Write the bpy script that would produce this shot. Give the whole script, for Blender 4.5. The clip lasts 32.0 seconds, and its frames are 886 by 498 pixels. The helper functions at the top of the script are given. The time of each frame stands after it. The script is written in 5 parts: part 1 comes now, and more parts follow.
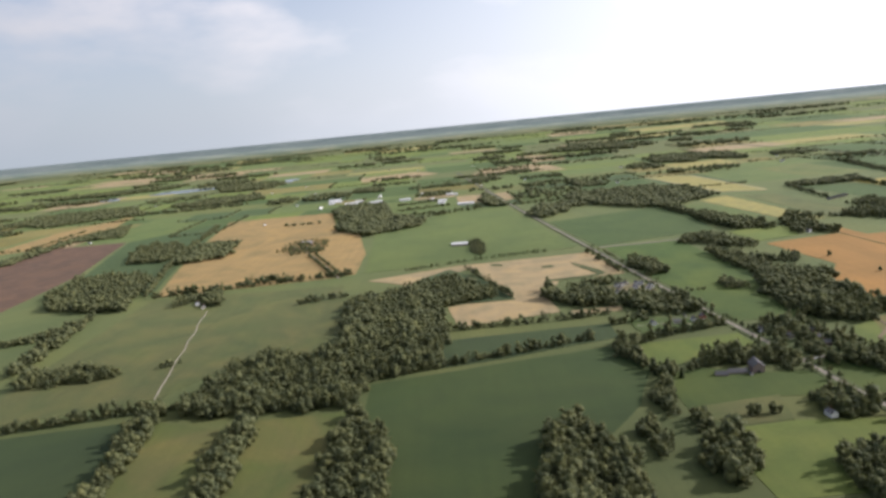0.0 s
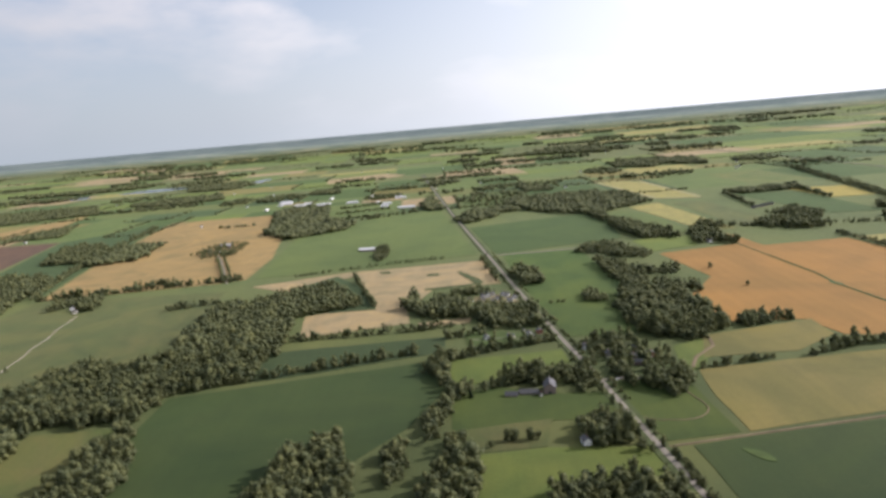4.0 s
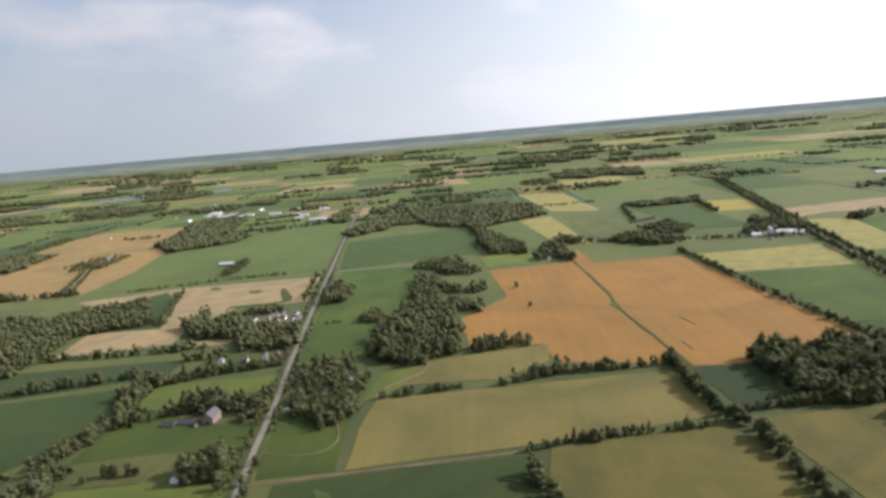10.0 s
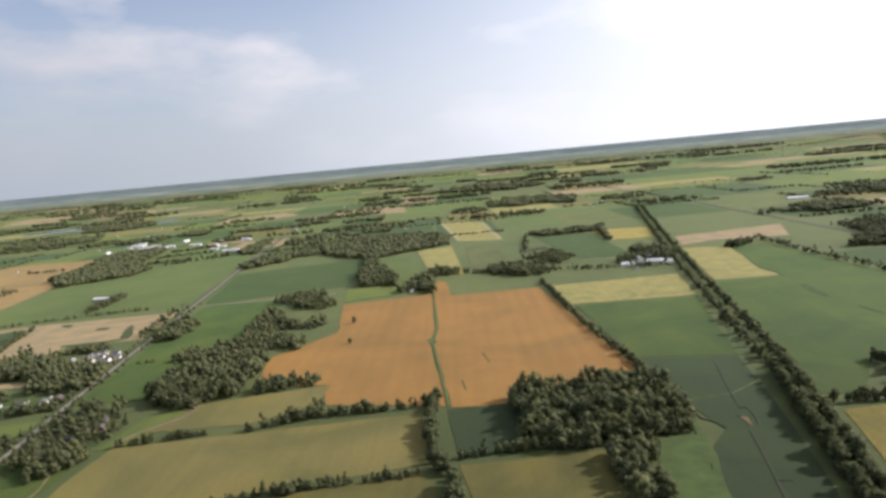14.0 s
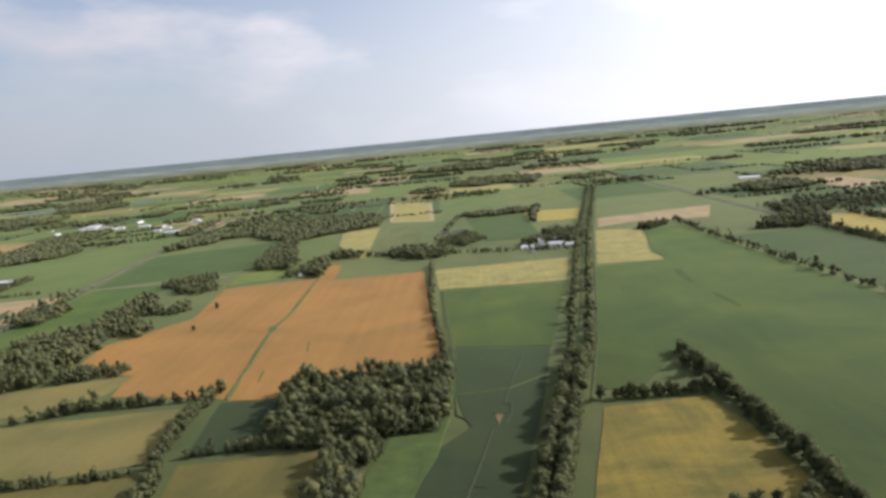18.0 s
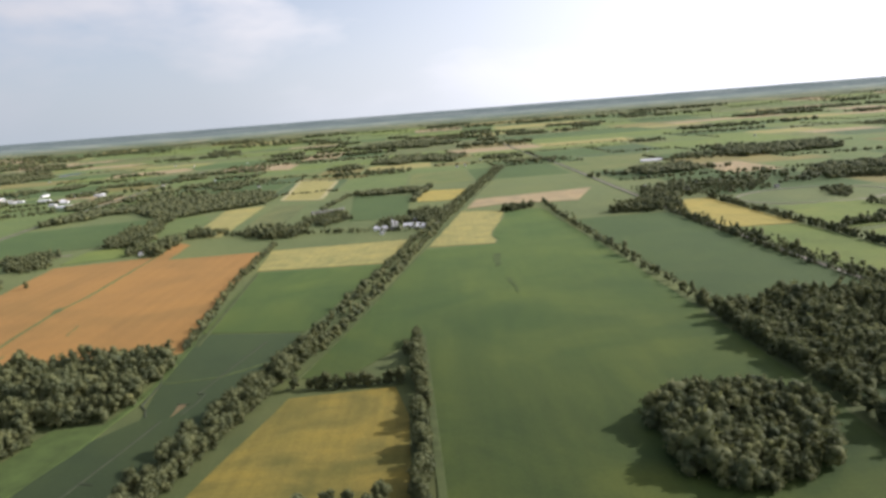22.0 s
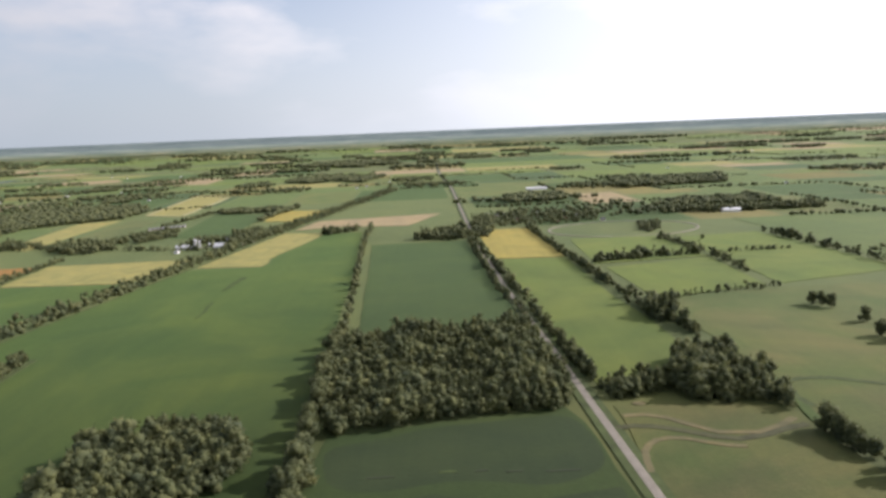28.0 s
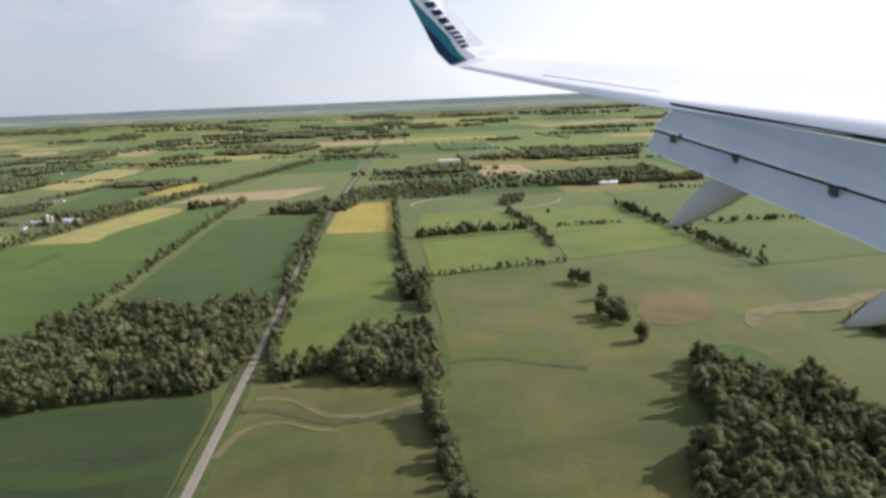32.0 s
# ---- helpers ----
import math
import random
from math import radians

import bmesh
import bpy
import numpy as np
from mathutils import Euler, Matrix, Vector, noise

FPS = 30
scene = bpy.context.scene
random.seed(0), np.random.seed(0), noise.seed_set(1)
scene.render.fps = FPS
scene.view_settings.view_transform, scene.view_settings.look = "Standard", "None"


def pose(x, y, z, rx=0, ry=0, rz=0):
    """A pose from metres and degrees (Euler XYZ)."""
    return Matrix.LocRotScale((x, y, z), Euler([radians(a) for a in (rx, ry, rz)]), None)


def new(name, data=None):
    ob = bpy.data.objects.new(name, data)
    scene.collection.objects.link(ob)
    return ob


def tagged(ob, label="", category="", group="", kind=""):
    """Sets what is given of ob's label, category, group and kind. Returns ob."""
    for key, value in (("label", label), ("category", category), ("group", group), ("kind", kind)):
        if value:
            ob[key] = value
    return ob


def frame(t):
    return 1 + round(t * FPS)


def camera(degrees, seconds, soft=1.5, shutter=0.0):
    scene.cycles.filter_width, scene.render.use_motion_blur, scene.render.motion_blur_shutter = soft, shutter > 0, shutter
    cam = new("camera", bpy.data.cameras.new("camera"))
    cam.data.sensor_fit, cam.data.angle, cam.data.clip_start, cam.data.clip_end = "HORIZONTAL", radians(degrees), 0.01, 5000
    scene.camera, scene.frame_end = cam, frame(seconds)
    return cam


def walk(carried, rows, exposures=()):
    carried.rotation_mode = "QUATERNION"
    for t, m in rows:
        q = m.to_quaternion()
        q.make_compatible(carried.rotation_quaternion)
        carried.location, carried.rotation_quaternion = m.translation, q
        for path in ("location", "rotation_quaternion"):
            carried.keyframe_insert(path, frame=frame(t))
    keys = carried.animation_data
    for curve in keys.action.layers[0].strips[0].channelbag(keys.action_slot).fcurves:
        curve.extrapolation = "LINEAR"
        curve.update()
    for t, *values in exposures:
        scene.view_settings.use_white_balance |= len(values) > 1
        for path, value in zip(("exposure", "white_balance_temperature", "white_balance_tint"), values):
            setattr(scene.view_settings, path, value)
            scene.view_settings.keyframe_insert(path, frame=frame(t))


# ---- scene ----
# Flight over farmland: x along the flight, y out of the cabin window, z up.
K = 0.5     # metres to one unit of the plan
cam = camera(66.0, 32.0, soft=3.2)
PATH = [
    (0.0, 0.0, -0.0, 365.0, -0.00, -10.81, 5.48),
    (0.5, 37.9, 7.6, 362.0, -0.15, -10.50, 5.19),
    (1.0, 75.6, 15.3, 359.0, -0.60, -9.60, 4.92),
    (1.5, 113.1, 22.8, 356.0, -1.08, -9.97, 4.48),
    (2.0, 150.1, 29.7, 353.0, -1.49, -10.62, 4.69),
    (2.5, 186.6, 36.0, 350.1, -1.44, -11.28, 4.67),
    (4.5, 321.5, 42.6, 345.6, 1.16, -10.56, 4.99),
    (5.0, 357.2, 46.1, 343.9, 1.08, -10.57, 4.89),
    (5.5, 393.3, 49.8, 342.0, 0.77, -11.59, 5.30),
    (6.0, 430.0, 53.6, 339.8, 0.98, -11.85, 4.72),
    (6.5, 466.8, 57.9, 338.4, 1.30, -10.62, 4.04),
    (7.0, 503.5, 62.2, 336.8, 1.20, -9.80, 4.55),
    (7.5, 539.8, 66.6, 334.8, 1.50, -9.06, 4.18),
    (8.0, 576.1, 71.0, 332.6, 0.90, -8.38, 2.95),
    (8.5, 612.2, 75.4, 330.6, 2.56, -8.48, 5.60),
    (9.0, 648.3, 79.7, 328.5, 2.26, -8.82, 5.47),
    (9.5, 684.3, 83.8, 325.9, 1.98, -9.67, 5.93),
    (10.0, 720.4, 88.2, 323.5, 2.09, -9.91, 4.92),
    (10.5, 756.7, 92.5, 321.5, 1.37, -8.50, 4.69),
    (11.0, 793.1, 96.7, 319.9, 1.32, -8.28, 4.92),
    (11.5, 829.5, 100.8, 318.3, 1.35, -7.49, 5.17),
    (12.0, 866.4, 105.1, 316.7, 1.34, -7.33, 4.98),
    (12.5, 903.7, 109.9, 315.1, 1.17, -7.37, 4.93),
    (13.0, 941.0, 115.4, 313.0, 1.35, -7.87, 4.59),
    (13.5, 977.9, 121.7, 309.8, 1.08, -7.87, 5.00),
    (14.0, 1014.1, 128.8, 306.0, 0.91, -7.78, 5.31),
    (14.5, 1049.8, 136.3, 302.0, 0.66, -8.10, 5.63),
    (16.5, 1186.5, 167.8, 289.2, 0.90, -10.68, 5.37),
    (17.0, 1220.7, 172.8, 286.6, 1.00, -9.50, 5.05),
    (17.5, 1254.9, 177.2, 284.1, 1.36, -8.74, 4.96),
    (18.0, 1289.1, 180.9, 281.5, 1.85, -9.41, 5.50),
    (18.5, 1323.2, 184.3, 278.8, 1.64, -8.58, 5.15),
    (19.0, 1357.6, 187.7, 276.2, 0.80, -8.42, 4.73),
    (19.5, 1392.5, 191.5, 274.0, -0.10, -9.76, 5.52),
    (20.0, 1427.8, 195.7, 271.9, -0.23, -11.51, 4.96),
    (20.5, 1463.1, 200.0, 269.4, -0.32, -12.53, 4.49),
    (21.0, 1498.3, 204.4, 266.6, -0.39, -13.31, 4.39),
    (21.5, 1533.0, 208.8, 263.7, -0.32, -13.41, 4.18),
    (22.0, 1567.6, 212.8, 260.7, -0.34, -11.48, 4.40),
    (22.5, 1602.3, 215.8, 258.1, -0.46, -9.94, 4.15),
    (23.0, 1637.8, 217.7, 256.3, -0.30, -9.97, 3.77),
    (23.5, 1674.2, 218.7, 255.7, -0.21, -10.93, 3.69),
    (24.0, 1711.2, 219.2, 255.8, -0.08, -11.52, 3.14),
    (24.5, 1748.6, 219.8, 255.9, -0.06, -11.45, 2.83),
    (25.0, 1786.6, 220.8, 255.8, -0.28, -11.12, 2.61),
    (25.5, 1824.5, 222.0, 255.1, -0.30, -10.86, 2.35),
    (27.5, 1966.5, 228.1, 242.2, -0.43, -9.35, 2.71),
    (28.0, 2002.8, 229.2, 241.8, -0.61, -9.78, 2.34),
    (28.5, 2039.3, 230.3, 241.3, -0.94, -10.68, 1.53),
    (29.0, 2076.0, 231.2, 241.0, -0.63, -11.25, 1.19),
    (29.5, 2112.6, 231.8, 241.1, -0.59, -11.49, 1.52),
    (30.0, 2149.7, 232.3, 241.3, -0.90, -11.48, 1.40),
    (30.5, 2187.3, 233.0, 241.4, -1.10, -11.90, 1.58),
    (31.0, 2224.9, 234.0, 241.0, -1.09, -12.15, 1.15),
    (31.5, 2262.6, 235.5, 239.7, -1.54, -12.09, 2.17),
    (32.0, 2300.0, 236.9, 237.3, -1.63, -12.32, 2.34),
]
walk(cam, [(t, pose(K * x, K * y, K * z, 90 + pitch, roll, yaw)) for t, x, y, z, yaw, pitch, roll in PATH], exposures=[(0.0, 0.38, 5850, 23), (6.0, 0.38, 5850, 23), (9.0, 0.33, 5850, 23), (18.0, 0.32, 5850, 23), (22.0, 0.42, 5850, 23), (32.0, 0.40, 5850, 23)])

# ---------------------------------------------------------------- light
SUN_AZ, SUN_EL = 12.0, 31.0     # degrees: from the flight direction towards the view, and up
sun = new("sun", bpy.data.lights.new("sun", "SUN"))
sun.data.energy, sun.data.angle, sun.data.color = 5.0, radians(0.6), (1.0, 0.94, 0.84)
sun_dir = Vector((math.cos(radians(SUN_AZ)) * math.cos(radians(SUN_EL)), math.sin(radians(SUN_AZ)) * math.cos(radians(SUN_EL)), math.sin(radians(SUN_EL))))
sun.matrix_world = sun_dir.to_track_quat("Z", "Y").to_matrix().to_4x4()

world = bpy.data.worlds.new("sky")
scene.world = world
world.use_nodes = True
wt = world.node_tree
wt.nodes.clear()


def wnode(kind, **props):
    nd = wt.nodes.new(kind)
    for key, value in props.items():
        setattr(nd, key, value)
    return nd


sky = wnode("ShaderNodeTexSky", sky_type="NISHITA", sun_disc=False)
sky.sun_elevation, sky.sun_rotation = radians(SUN_EL), radians(90 - SUN_AZ)
sky.altitude, sky.air_density, sky.dust_density, sky.ozone_density = 300, 1.0, 1.2, 1.2
coord = wnode("ShaderNodeTexCoord")


def wlink(a, b):
    wt.links.new(a, b)


def wramp(fac, stops):
    r = wnode("ShaderNodeValToRGB")
    while len(r.color_ramp.elements) < len(stops):
        r.color_ramp.elements.new(0.5)
    for e, (p, c) in zip(r.color_ramp.elements, stops):
        e.position, e.color = p, (c, c, c, 1)
    wlink(fac, r.inputs["Fac"])
    return r.outputs["Color"]


def wmix(a, b, fac):
    mx = wnode("ShaderNodeMixRGB")
    for sock, v in (("Color1", a), ("Color2", b), ("Fac", fac)):
        if isinstance(v, tuple):
            mx.inputs[sock].default_value = (*v, 1)
        else:
            wlink(v, mx.inputs[sock])
    return mx.outputs["Color"]


flat = wnode("ShaderNodeMapping")
flat.inputs["Scale"].default_value, flat.inputs["Location"].default_value = (1.0, 1.0, 2.6), (0.35, 0.1, 0.2)
wlink(coord.outputs["Generated"], flat.inputs["Vector"])
cloud = wnode("ShaderNodeTexNoise")
cloud.inputs["Scale"].default_value, cloud.inputs["Detail"].default_value, cloud.inputs["Roughness"].default_value = 2.6, 7.0, 0.52
wlink(flat.outputs["Vector"], cloud.inputs["Vector"])
toward = wnode("ShaderNodeVectorMath", operation="DOT_PRODUCT")
wlink(coord.outputs["Generated"], toward.inputs[0])
toward.inputs[1].default_value = sun_dir
sunward = wnode("ShaderNodeMath", operation="MULTIPLY_ADD")     # 0 away from the sun, 1 towards it
wlink(toward.outputs["Value"], sunward.inputs[0])
sunward.inputs[1].default_value, sunward.inputs[2].default_value = 0.5, 0.5
height = wnode("ShaderNodeSeparateXYZ")
wlink(coord.outputs["Generated"], height.inputs["Vector"])
veil = wnode("ShaderNodeMath", operation="MULTIPLY")
wlink(wramp(cloud.outputs["Fac"], [(0.47, 0.0), (0.61, 0.92)]), veil.inputs[0])
wlink(wramp(height.outputs["Z"], [(0.26, 1.0), (0.60, 0.15)]), veil.inputs[1])
thin = wmix(sky.outputs["Color"], (4.2, 4.65, 4.35), wramp(height.outputs["Z"], [(0.15, 0.40), (0.5, 0.04)]))
puff = wmix((5.4, 5.15, 4.65), (9.6, 8.9, 7.6), wramp(sunward.outputs["Value"], [(0.34, 0.0), (0.62, 1.0)]))
high = wmix(thin, puff, veil.outputs["Value"])
glow = wmix((3.6, 4.05, 3.9), (10.5, 10.6, 9.5), wramp(sunward.outputs["Value"], [(0.34, 0.0), (0.46, 0.11), (0.58, 0.36), (0.8, 0.92)]))
low = wmix(high, glow, wramp(height.outputs["Z"], [(0.0, 0.95), (0.08, 0.72), (0.24, 0.16)]))
final = wmix(low, glow, wramp(sunward.outputs["Value"], [(0.56, 0.0), (0.85, 0.9)]))
back = wnode("ShaderNodeBackground")
back.inputs["Strength"].default_value = 0.101
wout = wnode("ShaderNodeOutputWorld")
wlink(final, back.inputs["Color"])
wlink(back.outputs["Background"], wout.inputs["Surface"])


# ---------------------------------------------------------------- materials
def material(name, rough=0.85, metal=0.0):
    m = bpy.data.materials.new(name)
    m.use_nodes = True
    b = m.node_tree.nodes["Principled BSDF"]
    b.inputs["Roughness"].default_value, b.inputs["Metallic"].default_value = rough, metal
    b.inputs["Specular IOR Level"].default_value = 0.25
    return m, m.node_tree, b


def ramp_of(nt, fac, stops):
    r = nt.nodes.new("ShaderNodeValToRGB")
    while len(r.color_ramp.elements) < len(stops):
        r.color_ramp.elements.new(0.5)
    for e, (p, c) in zip(r.color_ramp.elements, stops):
        e.position, e.color = p, (*c, 1)
    nt.links.new(fac, r.inputs["Fac"])
    return r.outputs["Color"]


def noise_of(nt, scale, detail=4.0, rough=0.55, vec=None, distortion=0.0):
    nd = nt.nodes.new("ShaderNodeTexNoise")
    nd.inputs["Scale"].default_value, nd.inputs["Detail"].default_value, nd.inputs["Roughness"].default_value = scale, detail, rough
    nd.inputs["Distortion"].default_value = distortion
    if vec is None:
        vec = nt.nodes.new("ShaderNodeTexCoord").outputs["Object"]
    nt.links.new(vec, nd.inputs["Vector"])
    return nd.outputs["Fac"]


def mapped(nt, scale=(1, 1, 1), turn=0.0):
    mp = nt.nodes.new("ShaderNodeMapping")
    mp.inputs["Scale"].default_value, mp.inputs["Rotation"].default_value = scale, (0, 0, radians(turn))
    nt.links.new(nt.nodes.new("ShaderNodeTexCoord").outputs["Object"], mp.inputs["Vector"])
    return mp.outputs["Vector"]


def mix_of(nt, a, b, fac, mode="MIX"):
    mx = nt.nodes.new("ShaderNodeMixRGB")
    mx.blend_type = mode
    for sock, v in (("Color1", a), ("Color2", b), ("Fac", fac)):
        if isinstance(v, (int, float)):
            mx.inputs[sock].default_value = v
        elif isinstance(v, tuple):
            mx.inputs[sock].default_value = (*v, 1)
        else:
            nt.links.new(v, mx.inputs[sock])
    return mx.outputs["Color"]


def shade(c, k):
    return tuple(v * k for v in c)


def crop_material(name, base, second, rows=0.0, turn=0.0, patch=0.012, contrast=1.0, lines=0.07, sheen=0.21):
    """Crop or grass: broad patches, streaks along the drilling, fine grain and tramlines."""
    m, nt, b = material(name, 0.95)
    b.inputs["Sheen Weight"].default_value, b.inputs["Sheen Roughness"].default_value = sheen, 0.35
    top = max(base)
    b.inputs["Sheen Tint"].default_value = (0.84 * base[0] / top + 0.11, 0.84 * base[1] / top + 0.11, 0.84 * base[2] / top + 0.11, 1)
    broad = noise_of(nt, patch / K, 5.0, 0.6, distortion=0.8)
    col = ramp_of(nt, broad, [(0.36, base), (0.66, second)])
    sweep = noise_of(nt, patch * 0.45 / K, 3.0, 0.5, distortion=2.2)
    col = mix_of(nt, col, ramp_of(nt, sweep, [(0.32, (0.62, 0.71, 0.70)), (0.5, (1, 1, 1)), (0.68, (1.25, 1.18, 1.0))]), min(1.0, 0.8 * contrast), "MULTIPLY")
    streak = noise_of(nt, 1.0, 3.0, 0.6, vec=mapped(nt, (0.10 / K, 0.004 / K, 1), turn))
    col = mix_of(nt, col, ramp_of(nt, streak, [(0.3, (0.72, 0.74, 0.72)), (0.7, (1.2, 1.18, 1.15))]), 0.30 * contrast, "MULTIPLY")
    fine = noise_of(nt, 0.30 / K, 3.0, 0.7)
    col = mix_of(nt, col, ramp_of(nt, fine, [(0.25, (0.7, 0.72, 0.7)), (0.75, (1.25, 1.22, 1.2))]), 0.6, "MULTIPLY")
    if rows:
        wave = nt.nodes.new("ShaderNodeTexWave")
        wave.inputs["Scale"].default_value, wave.inputs["Distortion"].default_value, wave.inputs["Detail"].default_value = 1.0, 0.4, 2.0
        nt.links.new(mapped(nt, (0.314 / rows / K, 0.0, 0.0), turn), wave.inputs["Vector"])
        col = mix_of(nt, col, ramp_of(nt, wave.outputs["Fac"], [(0.0, shade((1, 1, 1), 1 - lines)), (0.5, (1, 1, 1)), (1.0, shade((1, 1, 1), 1 + lines * 0.6))]), 0.8, "MULTIPLY")
    nt.links.new(col, b.inputs["Base Color"])
    bump = nt.nodes.new("ShaderNodeBump")
    bump.inputs["Strength"].default_value, bump.inputs["Distance"].default_value = 0.6, 0.4 * K
    nt.links.new(fine, bump.inputs["Height"])
    nt.links.new(bump.outputs["Normal"], b.inputs["Normal"])
    return m


CROPS = {
    "gold": crop_material("ripe_wheat", (0.210, 0.143, 0.050), (0.175, 0.120, 0.042), 24, 0, lines=0.05),
    "tan": crop_material("stubble", (0.245, 0.186, 0.092), (0.205, 0.155, 0.076), 9, 90, 0.02, 0.8, 0.05),
    "orange": crop_material("ripe_oats", (0.220, 0.118, 0.027), (0.190, 0.103, 0.024), 26, 4, 0.006, 0.55, 0.04, sheen=0.16),
    "hay": crop_material("cut_hay", (0.200, 0.176, 0.050), (0.166, 0.152, 0.044), 14, 0, 0.03, 0.9, 0.05),
    "green": crop_material("green_crop", (0.0265, 0.0370, 0.0078), (0.045, 0.0525, 0.0110), 18, 90, 0.007, 1.0, 0.04, sheen=0.27),
    "dark": crop_material("dark_crop", (0.0150, 0.0242, 0.0064), (0.0200, 0.0290, 0.0074), 14, 90, 0.009, 0.9, 0.06, sheen=0.18),
    "vivid": crop_material("lush_green_crop", (0.0185, 0.0325, 0.0042), (0.0430, 0.0545, 0.0072), 18, 90, 0.006, 1.25, 0.04, sheen=0.22),
    "mustard": crop_material("mustard_crop", (0.142, 0.110, 0.018), (0.106, 0.090, 0.0165), 12, 0, 0.018, 1.25, 0.055),
    "deep": crop_material("deep_green_crop", (0.0195, 0.0325, 0.0062), (0.0260, 0.0370, 0.0072), 16, 90, 0.008, 0.9, 0.05, sheen=0.18),
    "olive": crop_material("olive_grass", (0.108, 0.095, 0.024), (0.124, 0.103, 0.030), 30, 90, 0.008, 1.0, 0.05),
    "meadow": crop_material("green_meadow", (0.036, 0.044, 0.0120), (0.064, 0.057, 0.0175), 30, 90, 0.011, 1.2, 0.05),
    "olive2": crop_material("mustard_grass", (0.094, 0.080, 0.017), (0.071, 0.067, 0.0155), 16, 90, 0.012, 1.0, 0.05),
    "yellow": crop_material("yellow_crop", (0.236, 0.190, 0.038), (0.194, 0.160, 0.033), 22, 0, 0.012, 0.9, 0.05),
    "pasture": crop_material("dry_pasture", (0.045, 0.059, 0.0125), (0.080, 0.070, 0.022), 0, 0, 0.008, 1.0),
    "brown": crop_material("bare_soil", (0.096, 0.058, 0.034), (0.072, 0.044, 0.027), 10, 30, 0.02, sheen=0.06),
    "lime": crop_material("young_green_crop", (0.060, 0.082, 0.0130), (0.081, 0.094, 0.0165), 18, 90, 0.009, 0.9, 0.04),
}
CROP_LABEL = {
    "gold": ("ripe golden wheat field with faint tramlines", "wheat field"),
    "tan": ("pale tan harvested stubble field with weedy patches", "stubble field"),
    "orange": ("ripe orange-brown grain field with faint drill lines", "grain field"),
    "hay": ("pale yellow-green hay field cut in stripes", "hay field"),
    "green": ("bright green crop field with broad soft streaks", "crop field"),
    "dark": ("dark green row crop field of even growth", "crop field"),
    "vivid": ("lush green crop field with broad soft streaks", "crop field"),
    "mustard": ("mustard-yellow ripening field with wavering tramlines", "crop field"),
    "deep": ("deep green bean field of even growth", "crop field"),
    "olive": ("olive-green hay meadow bordered by tree lines", "meadow"),
    "meadow": ("rough green meadow with faint mowing streaks", "meadow"),
    "olive2": ("mustard-olive grass field beside a tree line", "meadow"),
    "yellow": ("ripening yellow field with tramlines, edged by trees", "crop field"),
    "pasture": ("rough olive-brown pasture with worn dry patches", "pasture"),
    "lime": ("bright yellow-green young crop field, evenly grown", "crop field"),
    "brown": ("bare reddish-brown ploughed field", "ploughed field"),
}


def leaf_material(name, a, b2, c):
    m, nt, b = material(name, 0.8)
    geo = nt.nodes.new("ShaderNodeNewGeometry")
    b.inputs["Sheen Weight"].default_value, b.inputs["Sheen Roughness"].default_value = 0.10, 0.4
    b.inputs["Sheen Tint"].default_value = (0.86, 0.92, 0.5, 1)
    isl = ramp_of(nt, geo.outputs["Random Per Island"], [(0.0, a), (0.55, b2), (1.0, c)])
    n1 = noise_of(nt, 0.7 / K, 3.0, 0.7)
    col = mix_of(nt, isl, ramp_of(nt, n1, [(0.3, (0.62, 0.64, 0.66)), (0.72, (1.32, 1.28, 1.2))]), 0.75, "MULTIPLY")
    stand = noise_of(nt, 0.06 / K, 4.0, 0.65)
    col = mix_of(nt, col, ramp_of(nt, stand, [(0.34, (0.55, 0.62, 0.66)), (0.66, (1.35, 1.28, 1.05))]), 0.9, "MULTIPLY")
    nt.links.new(col, b.inputs["Base Color"])
    bump = nt.nodes.new("ShaderNodeBump")
    bump.inputs["Strength"].default_value, bump.inputs["Distance"].default_value = 0.55, 0.6 * K
    nt.links.new(noise_of(nt, 1.4 / K, 3.0, 0.7), bump.inputs["Height"])
    nt.links.new(bump.outputs["Normal"], b.inputs["Normal"])
    through_leaf = nt.nodes.new("ShaderNodeBsdfTranslucent")
    nt.links.new(col, through_leaf.inputs["Color"])
    both = nt.nodes.new("ShaderNodeMixShader")
    both.inputs["Fac"].default_value = 0.45
    nt.links.new(b.outputs["BSDF"], both.inputs[1])
    nt.links.new(through_leaf.outputs["BSDF"], both.inputs[2])
    nt.links.new(both.outputs["Shader"], nt.nodes["Material Output"].inputs["Surface"])
    return m


LEAF = leaf_material("leaves", (0.110, 0.124, 0.060), (0.130, 0.143, 0.064), (0.150, 0.158, 0.066))
CONIFER = leaf_material("needles", (0.014, 0.030, 0.013), (0.020, 0.038, 0.016), (0.030, 0.050, 0.020))


def plain_material(name, col, rough=0.7, metal=0.0, scale=0.6, vary=0.25, bump_d=0.0):
    m, nt, b = material(name, rough, metal)
    n = noise_of(nt, scale, 5.0, 0.6)
    nt.links.new(ramp_of(nt, n, [(0.25, shade(col, 1 - vary)), (0.75, shade(col, 1 + vary * 0.7))]), b.inputs["Base Color"])
    if bump_d:
        bump = nt.nodes.new("ShaderNodeBump")
        bump.inputs["Strength"].default_value, bump.inputs["Distance"].default_value = 0.5, bump_d
        nt.links.new(n, bump.inputs["Height"])
        nt.links.new(bump.outputs["Normal"], b.inputs["Normal"])
    return m


